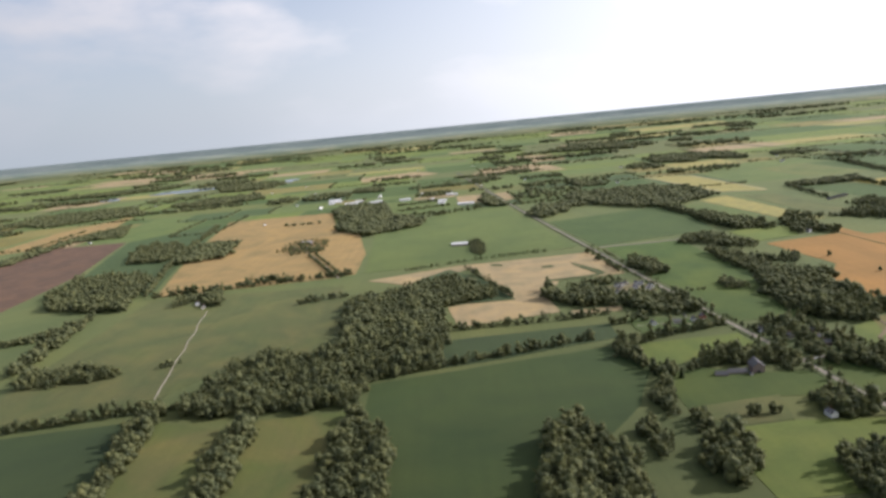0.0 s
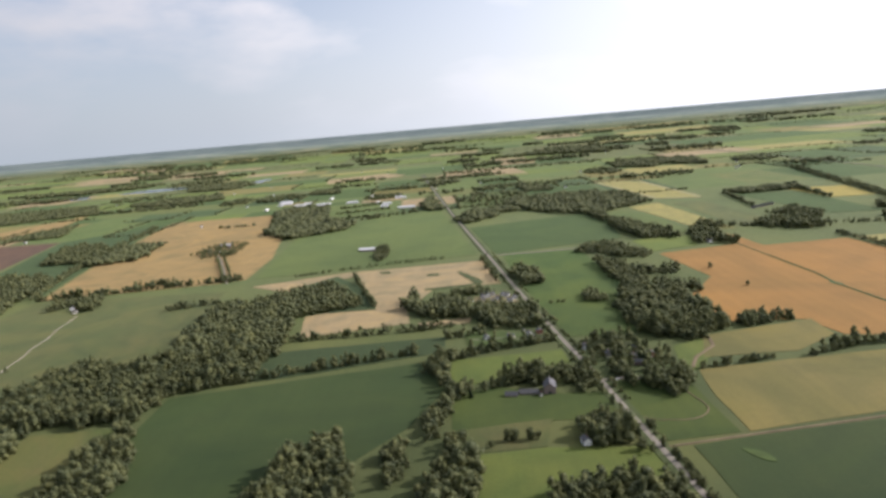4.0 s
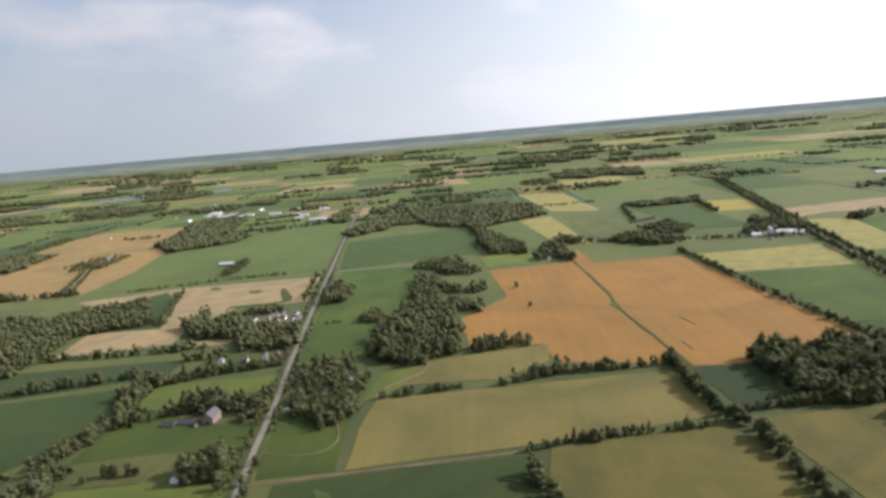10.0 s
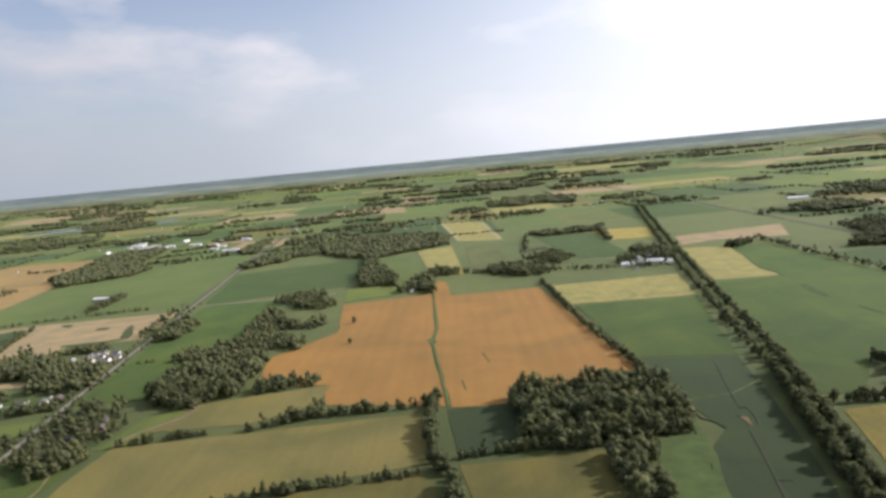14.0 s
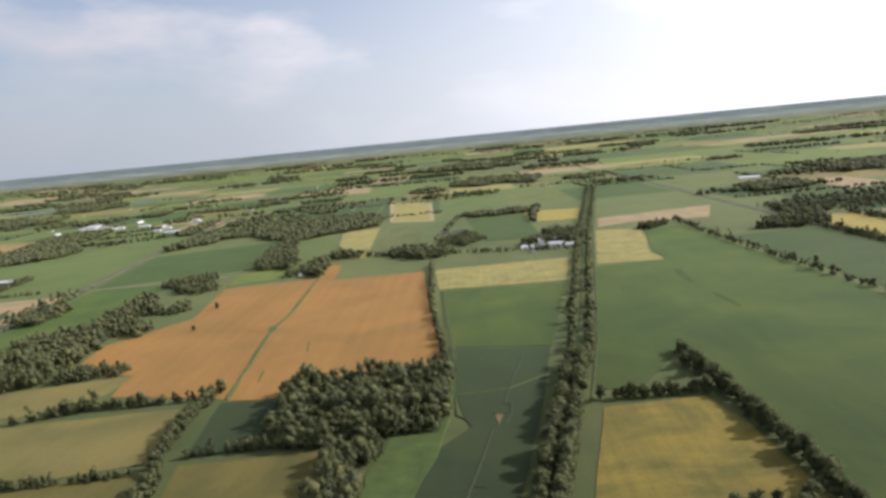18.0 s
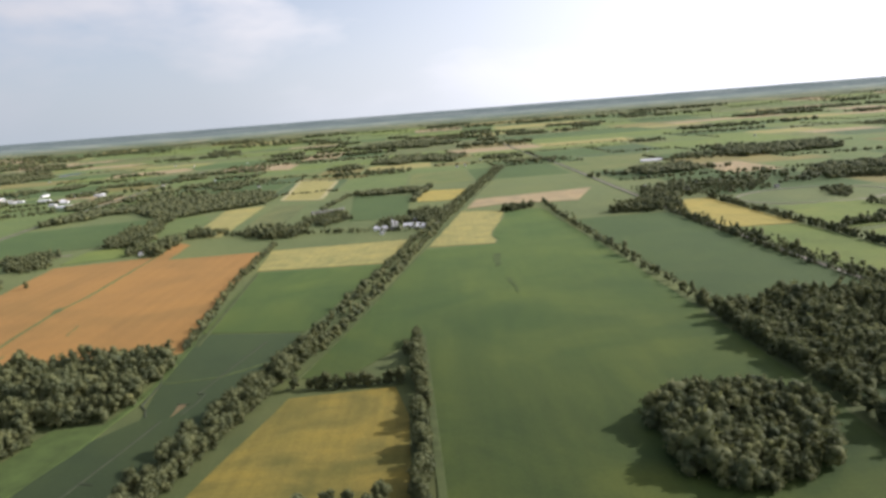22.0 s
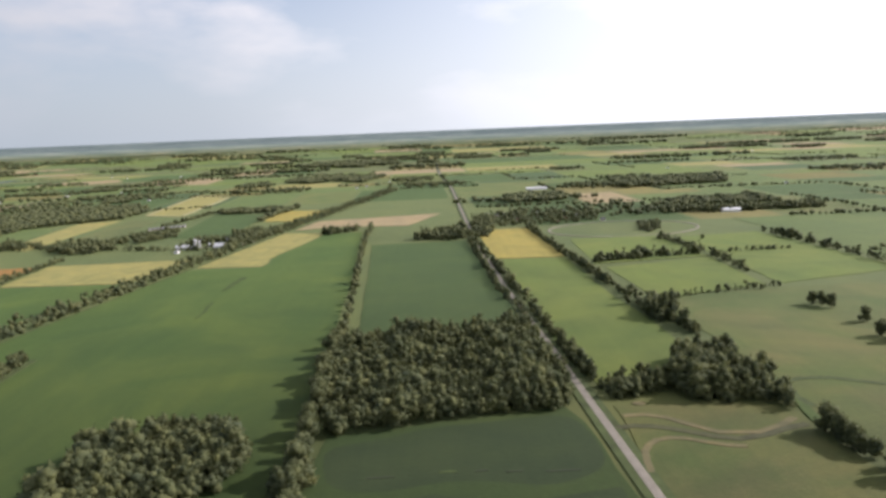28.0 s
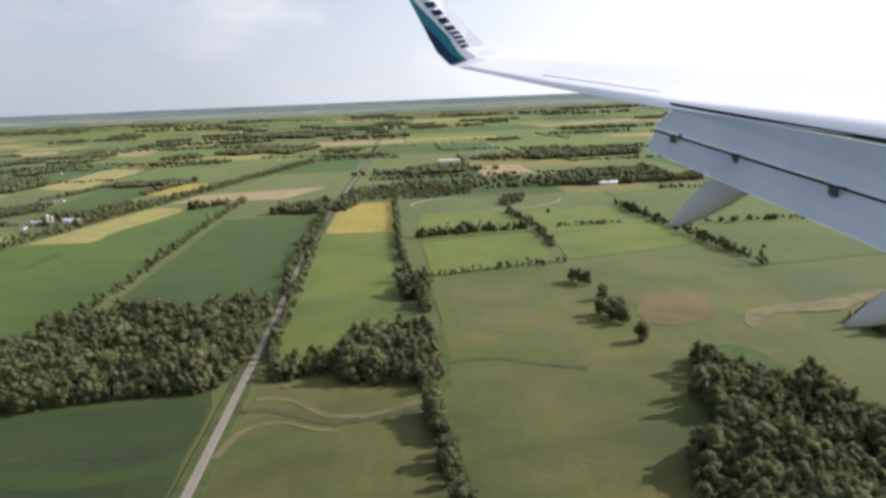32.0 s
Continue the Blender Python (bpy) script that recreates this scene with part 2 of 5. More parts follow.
BARK = plain_material("bark", (0.09, 0.065, 0.045), 0.9, 0, 3.0, 0.35)
ASPHALT = plain_material("worn_asphalt", (0.185, 0.162, 0.125), 0.9, 0, 0.25, 0.2)
GRAVEL = plain_material("gravel", (0.225, 0.198, 0.15), 0.95, 0, 0.4, 0.3)
VERGE = plain_material("verge_grass", (0.052, 0.066, 0.019), 0.95, 0, 0.15, 0.4)
DITCH = plain_material("weedy_ditch", (0.072, 0.094, 0.027), 0.95, 0, 0.2, 0.4)
DARKDITCH = plain_material("dark_ditch", (0.035, 0.042, 0.02), 0.95, 0, 0.2, 0.3)
EARTH = plain_material("bare_earth", (0.145, 0.11, 0.06), 0.95, 0, 0.1, 0.4)
DRYGRASS = crop_material("dry_grass", (0.118, 0.098, 0.044), (0.092, 0.080, 0.034), 0, 0, 0.05, 1.0)
STRAW = plain_material("dry_straw", (0.29, 0.26, 0.12), 0.95, 0, 0.2, 0.2)
CREEKBED = plain_material("creek_weeds", (0.058, 0.058, 0.024), 0.95, 0, 0.15, 0.45)
WORNGRASS = crop_material("worn_grass", (0.078, 0.066, 0.022), (0.092, 0.070, 0.027), 0, 0, 0.02, 1.0)
GULLY = plain_material("red_earth", (0.118, 0.088, 0.038), 0.95, 0, 0.3, 0.3)
LUSH = plain_material("lush_grass", (0.050, 0.074, 0.0155), 0.95, 0, 0.12, 0.35)
WATER = plain_material("water", (0.03, 0.05, 0.06), 0.08, 0, 0.05, 0.2)
SIDING = plain_material("white_siding", (0.72, 0.70, 0.65), 0.6, 0, 0.8, 0.08)
CREAM = plain_material("cream_siding", (0.55, 0.50, 0.40), 0.6, 0, 0.8, 0.08)
BRICK = plain_material("red_brick", (0.28, 0.12, 0.08), 0.85, 0, 2.0, 0.25)
BARNRED = plain_material("weathered_boards", (0.22, 0.17, 0.14), 0.9, 0, 1.0, 0.3)
ROOFGREY = plain_material("grey_shingles", (0.105, 0.102, 0.100), 0.85, 0, 1.2, 0.25)
ROOFMETAL = plain_material("metal_roof", (0.62, 0.61, 0.58), 0.45, 0.2, 0.3, 0.12)
CONCRETE = plain_material("concrete", (0.45, 0.44, 0.42), 0.85, 0, 0.8, 0.15)
GLASS = plain_material("window_glass", (0.03, 0.035, 0.04), 0.08, 0, 0.5, 0.1)
PAINTW = plain_material("wing_paint", (0.80, 0.81, 0.82), 0.28, 0.0, 0.7, 0.04)
PAINTG = plain_material("grey_wing_paint", (0.66, 0.73, 0.80), 0.35, 0.0, 0.8, 0.07)
PAINTB = plain_material("weathered_grey_paint", (0.52, 0.51, 0.48), 0.45, 0.0, 1.5, 0.12)
TEAL = plain_material("teal_paint", (0.04, 0.27, 0.34), 0.28, 0, 1.0, 0.05)
NAVY = plain_material("navy_paint", (0.022, 0.062, 0.14), 0.28, 0, 1.0, 0.05)
RUBBER = plain_material("dark_seal", (0.03, 0.03, 0.032), 0.7, 0, 3.0, 0.2)
STEEL = plain_material("dull_metal", (0.09, 0.09, 0.095), 0.5, 0.5, 2.0, 0.2)


# ---------------------------------------------------------------- the lie of the land
FLAT, SPAN = 6200.0, 3300.0     # level to here, then lifted softly towards the horizon


def land(x, y, z=0.0):
    """A place of the plan in the world. Level ground that closes on the horizon: past FLAT the distance is drawn in along the line of sight."""
    d = y - 200.0
    if d > FLAT:
        e = FLAT + SPAN * (1 - math.exp(-(d - FLAT) / SPAN))
        y, z = 200.0 + e, z + 300.0 * (1 - e / d)
    return (K * x, K * y, K * z)


YLINES = [-1500, -500, 0, 500, 1000, 1500, 2000, 2500, 3000, 4000, 5000, 6000] + [6400 + 200 * i for i in range(40)] + [14800 + 800 * i for i in range(10)] + [24000, 30000, 40000, 60000]


def mesh_object(name, verts, faces, mats, index=None, parent=None, smooth=False):
    me = bpy.data.meshes.new(name)
    me.from_pydata(verts, [], faces)
    for m in (mats if isinstance(mats, (list, tuple)) else [mats]):
        me.materials.append(m)
    if index is not None:
        me.polygons.foreach_set("material_index", index)
    if smooth:
        me.polygons.foreach_set("use_smooth", [True] * len(me.polygons))
    ob = new(name, me)
    ob.parent = parent
    return ob


def part(name, bm, mat, parent, label="", smooth=False):
    """One mesh object under a thing or a part."""
    me = bpy.data.meshes.new(name)
    bmesh.ops.recalc_face_normals(bm, faces=bm.faces)
    bm.to_mesh(me)
    bm.free()
    me.materials.append(mat)
    if smooth:
        me.polygons.foreach_set("use_smooth", [True] * len(me.polygons))
    ob = new(name, me)
    ob.parent = parent
    if label:
        ob["label"] = label
    return ob


# ground sheet
xs = [-12000 + 1000 * i for i in range(28)]
gv = [land(x, y) for y in YLINES for x in xs]
nx = len(xs)
gf = [(j * nx + i, j * nx + i + 1, (j + 1) * nx + i + 1, (j + 1) * nx + i) for j in range(len(YLINES) - 1) for i in range(nx - 1)]
GROUND = crop_material("farmland", (0.044, 0.056, 0.0155), (0.062, 0.067, 0.019), 0, 0, 0.004)
tagged(mesh_object("ground", gv, gf, GROUND), "green farmland reaching to a hazy horizon", "ground", kind="structure")


# rim of the land far behind everything else, haze painted as colour and glow
m_far, nt_far, b_far = material("painted_haze_rim", 1.0)
streaks = noise_of(nt_far, 1.0, 8.0, 0.72, vec=mapped(nt_far, (0.004, 0.05, 0.16)))
split = nt_far.nodes.new("ShaderNodeSeparateXYZ")
nt_far.links.new(nt_far.nodes.new("ShaderNodeTexCoord").outputs["Object"], split.inputs["Vector"])
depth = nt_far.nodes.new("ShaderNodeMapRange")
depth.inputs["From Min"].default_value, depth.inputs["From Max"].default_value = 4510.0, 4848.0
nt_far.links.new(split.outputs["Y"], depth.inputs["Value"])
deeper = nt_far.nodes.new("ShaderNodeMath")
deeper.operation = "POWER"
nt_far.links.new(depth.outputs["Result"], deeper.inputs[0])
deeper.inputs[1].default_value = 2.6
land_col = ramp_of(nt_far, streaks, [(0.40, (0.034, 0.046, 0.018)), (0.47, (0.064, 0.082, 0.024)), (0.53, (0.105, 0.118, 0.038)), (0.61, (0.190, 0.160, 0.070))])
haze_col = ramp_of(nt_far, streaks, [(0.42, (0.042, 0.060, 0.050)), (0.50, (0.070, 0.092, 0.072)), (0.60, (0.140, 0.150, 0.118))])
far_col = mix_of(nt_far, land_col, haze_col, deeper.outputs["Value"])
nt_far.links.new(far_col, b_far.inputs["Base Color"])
# emission stands in for haze, stronger towards the far edge
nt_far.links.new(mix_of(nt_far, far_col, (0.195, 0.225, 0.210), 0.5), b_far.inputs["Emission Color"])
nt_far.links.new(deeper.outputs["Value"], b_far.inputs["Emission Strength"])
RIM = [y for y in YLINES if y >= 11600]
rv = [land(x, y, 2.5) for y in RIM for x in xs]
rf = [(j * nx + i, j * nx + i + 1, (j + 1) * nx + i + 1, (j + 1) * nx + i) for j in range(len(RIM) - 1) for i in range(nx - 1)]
tagged(mesh_object("backdrop", rv, rf, m_far), "blue-green band of far farmland on the horizon, haze painted in", "backdrop", kind="structure")


def field_bm(pts, z):
    bm = bmesh.new()
    vs = [bm.verts.new((x, y, z)) for x, y in pts]
    bm.faces.new(vs)
    lo, hi = min(p[1] for p in pts), max(p[1] for p in pts)
    for yl in YLINES:
        if lo < yl < hi and yl > 6300:
            bmesh.ops.bisect_plane(bm, geom=bm.verts[:] + bm.edges[:] + bm.faces[:], plane_co=(0, yl, 0), plane_no=(0, 1, 0))
    bmesh.ops.triangulate(bm, faces=[f for f in bm.faces if len(f.verts) > 4])
    edge = [e for e in bm.edges if e.is_boundary]
    low = bmesh.ops.extrude_edge_only(bm, edges=edge)["geom"]
    for v in low:
        if isinstance(v, bmesh.types.BMVert):
            v.co.z = -0.3
    for v in bm.verts:
        v.co = Vector(land(*v.co))
    return bm


FIELDS = []


def soft_edge(pts, step, amp, rng):
    """The outline with a little wander between its corners."""
    out = []
    for i, (x0, y0) in enumerate(pts):
        x1, y1 = pts[(i + 1) % len(pts)]
        d = math.hypot(x1 - x0, y1 - y0)
        n = max(1, int(d / step))
        for j in range(n):
            f = j / n
            w = amp * (rng.random() - 0.5) * (0 if j == 0 else 1)
            out.append((x0 + (x1 - x0) * f - (y1 - y0) / d * w, y0 + (y1 - y0) * f + (x1 - x0) / d * w))
    return out


def rounded(pts, times=2):
    for _ in range(times):
        pts = [((1 - f) * a[0] + f * b[0], (1 - f) * a[1] + f * b[1]) for a, b in zip(pts, pts[1:] + pts[:1]) for f in (0.25, 0.75)]
    return pts


def field(kind, *pts):
    i = len(FIELDS)
    FIELDS.append((kind, pts))
    rng = random.Random(i)
    bm = field_bm(soft_edge(pts, 40, 3.0, rng), 0.30 + 0.006 * i)
    me_ob = part("field", bm, CROPS[kind], None)
    label, cat = CROP_LABEL[kind]
    return tagged(me_ob, label, cat, kind="stuff")


# ---------------------------------------------------------------- fields
field("gold", (-1000, 3050), (-530, 3020), (-420, 2440), (-330, 2360), (-262, 1960), (-258, 1690), (-330, 1665), (-750, 1635), (-860, 2150))
field("brown", (-1600, 1960), (-1605, 2719), (-1310, 2693), (-1160, 2040), (-1130, 1560))
field("gold", (-1900, 2650), (-1905, 3250), (-1746, 3750), (-1610, 3160), (-1640, 2740))
field("dark", (-1300, 2690), (-1013, 3016), (-870, 2150), (-770, 1652), (-1120, 1980))
field("meadow", (-745, 1610), (-271, 1572), (-212, 1110), (-380, 1070), (-458, 950), (-740, 880), (-740, 1150))
field("dark", (-760, 836), (-469, 870), (-416, 634), (-400, 420), (-700, 420))
field("pasture", (-423, 860), (-324, 820), (-300, 641), (-300, 420), (-388, 420), (-401, 636))
field("pasture", (-280, 838), (-162, 842), (-172, 636), (-190, 420), (-290, 420), (-274, 641))
field("green", (-270, 2330), (-94, 2558), (1, 2804), (215, 2700), (322, 1775), (70, 1716), (-235, 1690))
field("tan", (-219, 1600), (-3, 1672), (336, 1690), (362, 1443), (216, 1432), (172, 1289), (182, 1201), (-7, 1165), (-25, 1298), (101, 1344), (26, 1626), (-107, 1508))
field("deep", (-138, 930), (238, 1000), (256, 907), (209, 784), (96, 634), (80, 480), (-130, 480), (-138, 834))
field("dark", (-39, 1095), (248, 1110), (245, 1035), (59, 985), (-38, 968))
field("lime", (246, 992), (330, 1000), (420, 1006), (424, 950), (319, 918), (267, 880))
field("tan", (196, 1200), (292, 1206), (288, 1176), (206, 1172))
field("vivid", (258, 872), (318, 880), (400, 846), (444, 842), (456, 760), (380, 772), (258, 762))
field("lime", (262, 704), (360, 709), (400, 702), (460, 696), (484, 560), (270, 560))
field("vivid", (460, 866), (500, 880), (556, 850), (562, 712), (484, 704), (470, 775))
field("pasture", (259, 762), (374, 777), (359, 711), (284, 707))
field("lime", (560, 886), (578, 985), (624, 1006), (640, 955), (606, 926), (587, 889))
field("deep", (312, 2211), (757, 2336), (711, 1837), (372, 1753))
field("vivid", (386, 1730), (572, 1735), (600, 1384), (545, 1173), (548, 1060), (440, 1060), (400, 1409))
field("orange", (741, 1604), (936, 1642), (952, 1321), (947, 1233), (976, 938), (818, 979), (804, 1059), (698, 1072), (680, 1223), (770, 1360))
field("orange", (927, 1812), (968, 1770), (981, 1604), (1173, 1612), (1238, 993), (1193, 960), (1088, 972), (1050, 925), (984, 932), (954, 1232), (959, 1320), (942, 1638))
field("olive", (632, 1018), (811, 1058), (806, 984), (729, 930), (602, 932))
field("olive", (581, 890), (956, 922), (958, 782), (782, 746), (572, 712), (571, 805))
field("deep", (566, 700), (760, 722), (762, 600), (740, 480), (520, 480), (505, 690))
field("olive2", (779, 732), (955, 766), (984, 676), (960, 520), (790, 520), (768, 666))
field("dark", (978, 926), (1075, 930), (1054, 850), (1060, 795), (992, 790))
field("olive2", (992, 772), (1140, 780), (1150, 749), (1145, 640), (1020, 600), (1005, 695))
field("vivid", (1218, 1411), (1448, 1402), (1377, 1040), (1237, 1066))
field("dark", (1240, 1060), (1375, 1036), (1350, 880), (1308, 675), (1280, 560), (1160, 560), (1180, 690), (1268, 806), (1250, 913))
field("hay", (1196, 1618), (1485, 1628), (1450, 1412), (1216, 1422))
field("hay", (924, 3300), (1109, 3150), (1147, 2480), (1007, 2548))
field("hay", (864, 2377), (978, 2429), (1015, 1840), (929, 1893))
field("meadow", (1020, 2400), (1120, 2380), (1150, 1900), (1040, 1880))
field("hay", (1606, 1970), (1711, 1927), (1690, 1780), (1662, 1660), (1654, 1600), (1662, 1550), (1656, 1519), (1529, 1532))
field("tan", (1655, 2187), (2007, 2262), (1920, 2020), (1724, 2055), (1622, 2015))
field("yellow", (1458, 2518), (1650, 2475), (1605, 2213), (1484, 2237))
field("deep", (1263, 2480), (1456, 2425), (1463, 1925), (1315, 1955))
field("mustard", (1402, 830), (1505, 840), (1521, 773), (1530, 606), (1510, 460), (1330, 460), (1362, 660))
field("vivid", (1522, 1507), (1662, 1511), (1668, 1555), (1660, 1600), (1668, 1660), (1696, 1780), (1718, 1915), (1808, 1930), (1855, 1285), (1868, 980), (1876, 791), (1876, 600), (1860, 430), (1550, 430), (1547, 643), (1526, 992), (1450, 870), (1404, 880), (1418, 960))
field("deep", (1850, 1721), (2058, 1727), (2088, 1274), (2103, 1060), (1899, 1004), (1870, 1475))
field("deep", (1904, 752), (1990, 770), (2106, 792), (2116, 760), (2126, 640), (2132, 430), (1908, 430), (1896, 600), (1900, 690))
field("dark", *rounded([(1908, 701), (1906, 732), (1951, 743), (1983, 760), (2047, 769), (2108, 780), (2119, 721), (2116, 680), (2073, 659), (2046, 667), (2005, 674), (1952, 659), (1918, 668)]))
field("dark", (1925, 640), (1990, 655), (2050, 641), (2118, 655), (2128, 560), (2136, 430), (1930, 430))
field("yellow", (2095, 1777), (2106, 1499), (2236, 1493), (2217, 1890), (2136, 1880))
field("lime", (2110, 1487), (2236, 1482), (2246, 1187), (2262, 1030), (2262, 930), (2226, 856), (2146, 842), (2128, 951))
field("pasture", (2148, 790), (2290, 780), (2296, 727), (2303, 560), (2290, 430), (2152, 430), (2146, 627))
field("pasture", (2290, 1140), (2420, 1180), (2620, 1190), (2740, 1100), (2640, 760), (2431, 560), (2330, 520), (2306, 727), (2300, 831), (2310, 949))
field("lime", (2285, 1377), (2487, 1428), (2480, 1210), (2302, 1150))
field("lime", (2285, 1690), (2470, 1700), (2486, 1440), (2276, 1410))
field("lime", (2505, 1660), (2690, 1690), (2735, 1280), (2505, 1210))
field("green", (2730, 1900), (3100, 1960), (3180, 1200), (2760, 1130))

field("green", (748, 2279), (818, 2304), (883, 2182), (903, 1843), (790, 1811))
field("tan", (136, 4234), (707, 4086), (664, 4564), (180, 4489))
field("tan", (607, 4883), (563, 5739), (841, 5559), (850, 4886))
field("dark", (19, 1311), (111, 1310), (60, 1500), (-20, 1640), (-100, 1551))

field("tan", (-4100, 7750), (-4000, 8476), (-3317, 8349), (-1841, 7781), (-1785, 7281), (-2814, 7250))
field("tan", (-577, 4526), (-625, 4900), (-252, 5086), (-61, 4727), (-226, 4566))
field("lime", (723, 1782), (790, 1808), (880, 1790), (850, 1665), (737, 1635))

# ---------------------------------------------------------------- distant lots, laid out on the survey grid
FAR = {k: ([], []) for k in CROPS}
far_rng = random.Random(7)


def lot(kind, x0, x1, y0, y1, lean):
    ys = [y0] + [y for y in YLINES if y0 + 5 < y < y1 - 5 and y > 6300] + [y1]
    v, f = FAR[kind]
    for y in ys:
        s = lean * (y - 1500)
        v.extend([land(x0 + s, y, 0.12 + (0.0 if y < 6300 else 0.5)), land(x1 + s, y, 0.12 + (0.0 if y < 6300 else 0.5))])
    b = len(v) - 2 * len(ys)
    for j in range(len(ys) - 1):
        f.append((b + 2 * j, b + 2 * j + 1, b + 2 * j + 3, b + 2 * j + 2))


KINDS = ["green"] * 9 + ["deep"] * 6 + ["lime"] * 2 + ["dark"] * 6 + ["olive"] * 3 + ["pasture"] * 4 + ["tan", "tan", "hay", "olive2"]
PALE = ["lime"] * 8 + ["meadow"] * 8 + ["green"] * 7 + ["olive"] * 2 + ["hay"] * 2 + ["tan"] * 3 + ["deep"] * 4     # further out the lots lie paler, also to stand in for haze
EDGES = []
y = 300.0
while y < 17000:
    deep = far_rng.uniform(260, 520) * (1 if y < 4500 else 1.6 if y < 8000 else 3.0 if y < 11000 else 5.0)
    x = -3500.0 - 0.75 * y
    while x < 5500 + 0.75 * y:
        wide = far_rng.uniform(150, 420) * (1 if y < 4200 else 1.5 if y < 8000 else 2.6 if y < 11000 else 4.0)
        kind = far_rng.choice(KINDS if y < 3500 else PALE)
        if not (x + wide > -780 and x < 2740 and y < 1900) and not (x + wide > -1900 and x < 2000 and 420 < y < 2650):
            cut = y + deep * far_rng.uniform(0.35, 0.65)
            if far_rng.random() < 0.4:
                lot(kind, x + 6, x + wide - 6, y + 6, cut - 6, -0.03)
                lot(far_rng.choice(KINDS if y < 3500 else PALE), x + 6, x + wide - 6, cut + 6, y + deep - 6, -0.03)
            else:
                lot(kind, x + 6, x + wide - 6, y + 6, y + deep - 6, -0.03)
            EDGES.append((x, y, wide, deep))
        x += wide
    y += deep
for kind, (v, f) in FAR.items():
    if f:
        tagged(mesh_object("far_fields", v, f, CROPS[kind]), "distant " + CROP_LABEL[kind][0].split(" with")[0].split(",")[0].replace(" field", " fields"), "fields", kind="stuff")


# ---------------------------------------------------------------- roads and lanes
def strip(pts, width, z, fine=30.0):
    out, faces = [], []
    line = []
    for (x0, y0), (x1, y1) in zip(pts, pts[1:]):
        n = max(1, int(math.hypot(x1 - x0, y1 - y0) / fine))
        line += [(x0 + (x1 - x0) * j / n, y0 + (y1 - y0) * j / n) for j in range(n)]
    line.append(pts[-1])
    for i, (px, py) in enumerate(line):
        a, b = line[max(0, i - 1)], line[min(len(line) - 1, i + 1)]
        d = math.hypot(b[0] - a[0], b[1] - a[1])
        nx_, ny_ = -(b[1] - a[1]) / d, (b[0] - a[0]) / d
        for s, zz in ((width / 2 + 0.8, -0.2), (width / 2, z), (-width / 2, z), (-width / 2 - 0.8, -0.2)):
            out.append(land(px + nx_ * s, py + ny_ * s, zz))
        if i:
            b0, b1 = 4 * (i - 1), 4 * i
            faces += [(b0 + k, b0 + k + 1, b1 + k + 1, b1 + k) for k in range(3)]
    return out, faces


def road(name, label, width, z, mat, *pts, cat="road"):
    v, f = strip(pts, width, z)
    return tagged(mesh_object(name, v, f, mat), label, cat, kind="structure")


def patch(label, mat, *pts, cat="bare patch"):
    rng = random.Random(int(pts[0][0]))
    bm = field_bm(rounded(soft_edge(pts, 11, 6.0, rng), 1), 0.98)
    return tagged(part("patch", bm, mat, None), label, cat, kind="structure")


ROAD1 = ((505, 420), (482, 610), (462, 775), (449, 897), (427, 1059), (385, 1413), (347, 1761), (258, 2560), (138, 3776), (60, 4600))
ROAD2 = ((2152, 430), (2140, 627), (2131, 780), (2121, 960), (2101, 1250), (2079, 1740), (2062, 3100), (2010, 4400), (1990, 6000))
RAIL = ((1290, 480), (1327, 660), (1370, 850), (1413, 1045), (1475, 1393), (1553, 1850), (1812, 3180), (1975, 4113))
for v_line in (ROAD1, ROAD2):
    road("verge", "grassy roadside verge with weeds", 20, 0.95, VERGE, *v_line, cat="verge")
road("road", "straight grey country road with gravel shoulders", 6.6, 1.05, GRAVEL, *ROAD1)
road("road", "straight worn grey country road", 4.8, 1.12, ASPHALT, *ROAD1)
road("road", "straight paved country road with gravel shoulders", 6.7, 1.05, GRAVEL, *ROAD2)
road("road", "straight worn grey country road", 4.8, 1.12, ASPHALT, *ROAD2)
road("track", "old sandy railway bed between two lines of trees", 1.8, 1.0, DITCH, *RAIL, cat="track")
road("verge", "pale dry grass verge beside the old railway", 2.2, 0.93, VERGE, *[(x + 24, y) for x, y in RAIL[2:]], cat="verge")
road("lane", "narrow gravel farm lane between fields", 5.0, 1.0, GRAVEL, (372, 1740), (572, 1741), (700, 1750), cat="lane")
road("lane", "pale earth farm lane along a field edge", 2.4, 1.0, EARTH, (480, 692), (580, 706), (745, 727), cat="lane")
road("lane", "winding pale farm track over grass", 1.1, 1.0, GRAVEL, (-556, 1450), (-548, 1400), (-540, 1340), (-524, 1290), (-520, 1235), (-505, 1180), (-498, 1120), (-484, 1060), (-474, 1000), (-463, 946), cat="lane")
road("lane", "gravel drive to a farmyard", 4.0, 1.0, GRAVEL, (-295, 1655), (-360, 1830), (-430, 2010), (-478, 2110), cat="lane")
road("lane", "gravel drive to a farmyard", 5.0, 1.0, GRAVEL, (1560, 1850), (1500, 1800), (1430, 1780), cat="lane")
road("ditch", "weedy green ditch across a ripe field", 3.0, 1.0, DITCH, (938, 1671), (955, 1321), (951, 1233), (980, 937), cat="ditch")
road("lane", "faint pale track across a dark crop", 1.5, 1.0, DITCH, (1368, 943), (1342, 924), (1313, 901), (1284, 896), (1256, 893), cat="lane")
patch("bare reddish washout in a dark crop", GULLY, (1296, 804), (1300, 824), (1303, 832), (1293, 835), (1296, 815), cat="washout")
road("ditch", "dark crooked ditch beside a grove", 1.4, 1.0, DARKDITCH, (1244, 920), (1252, 893), (1255, 838), (1264, 827), (1271, 809), cat="ditch")
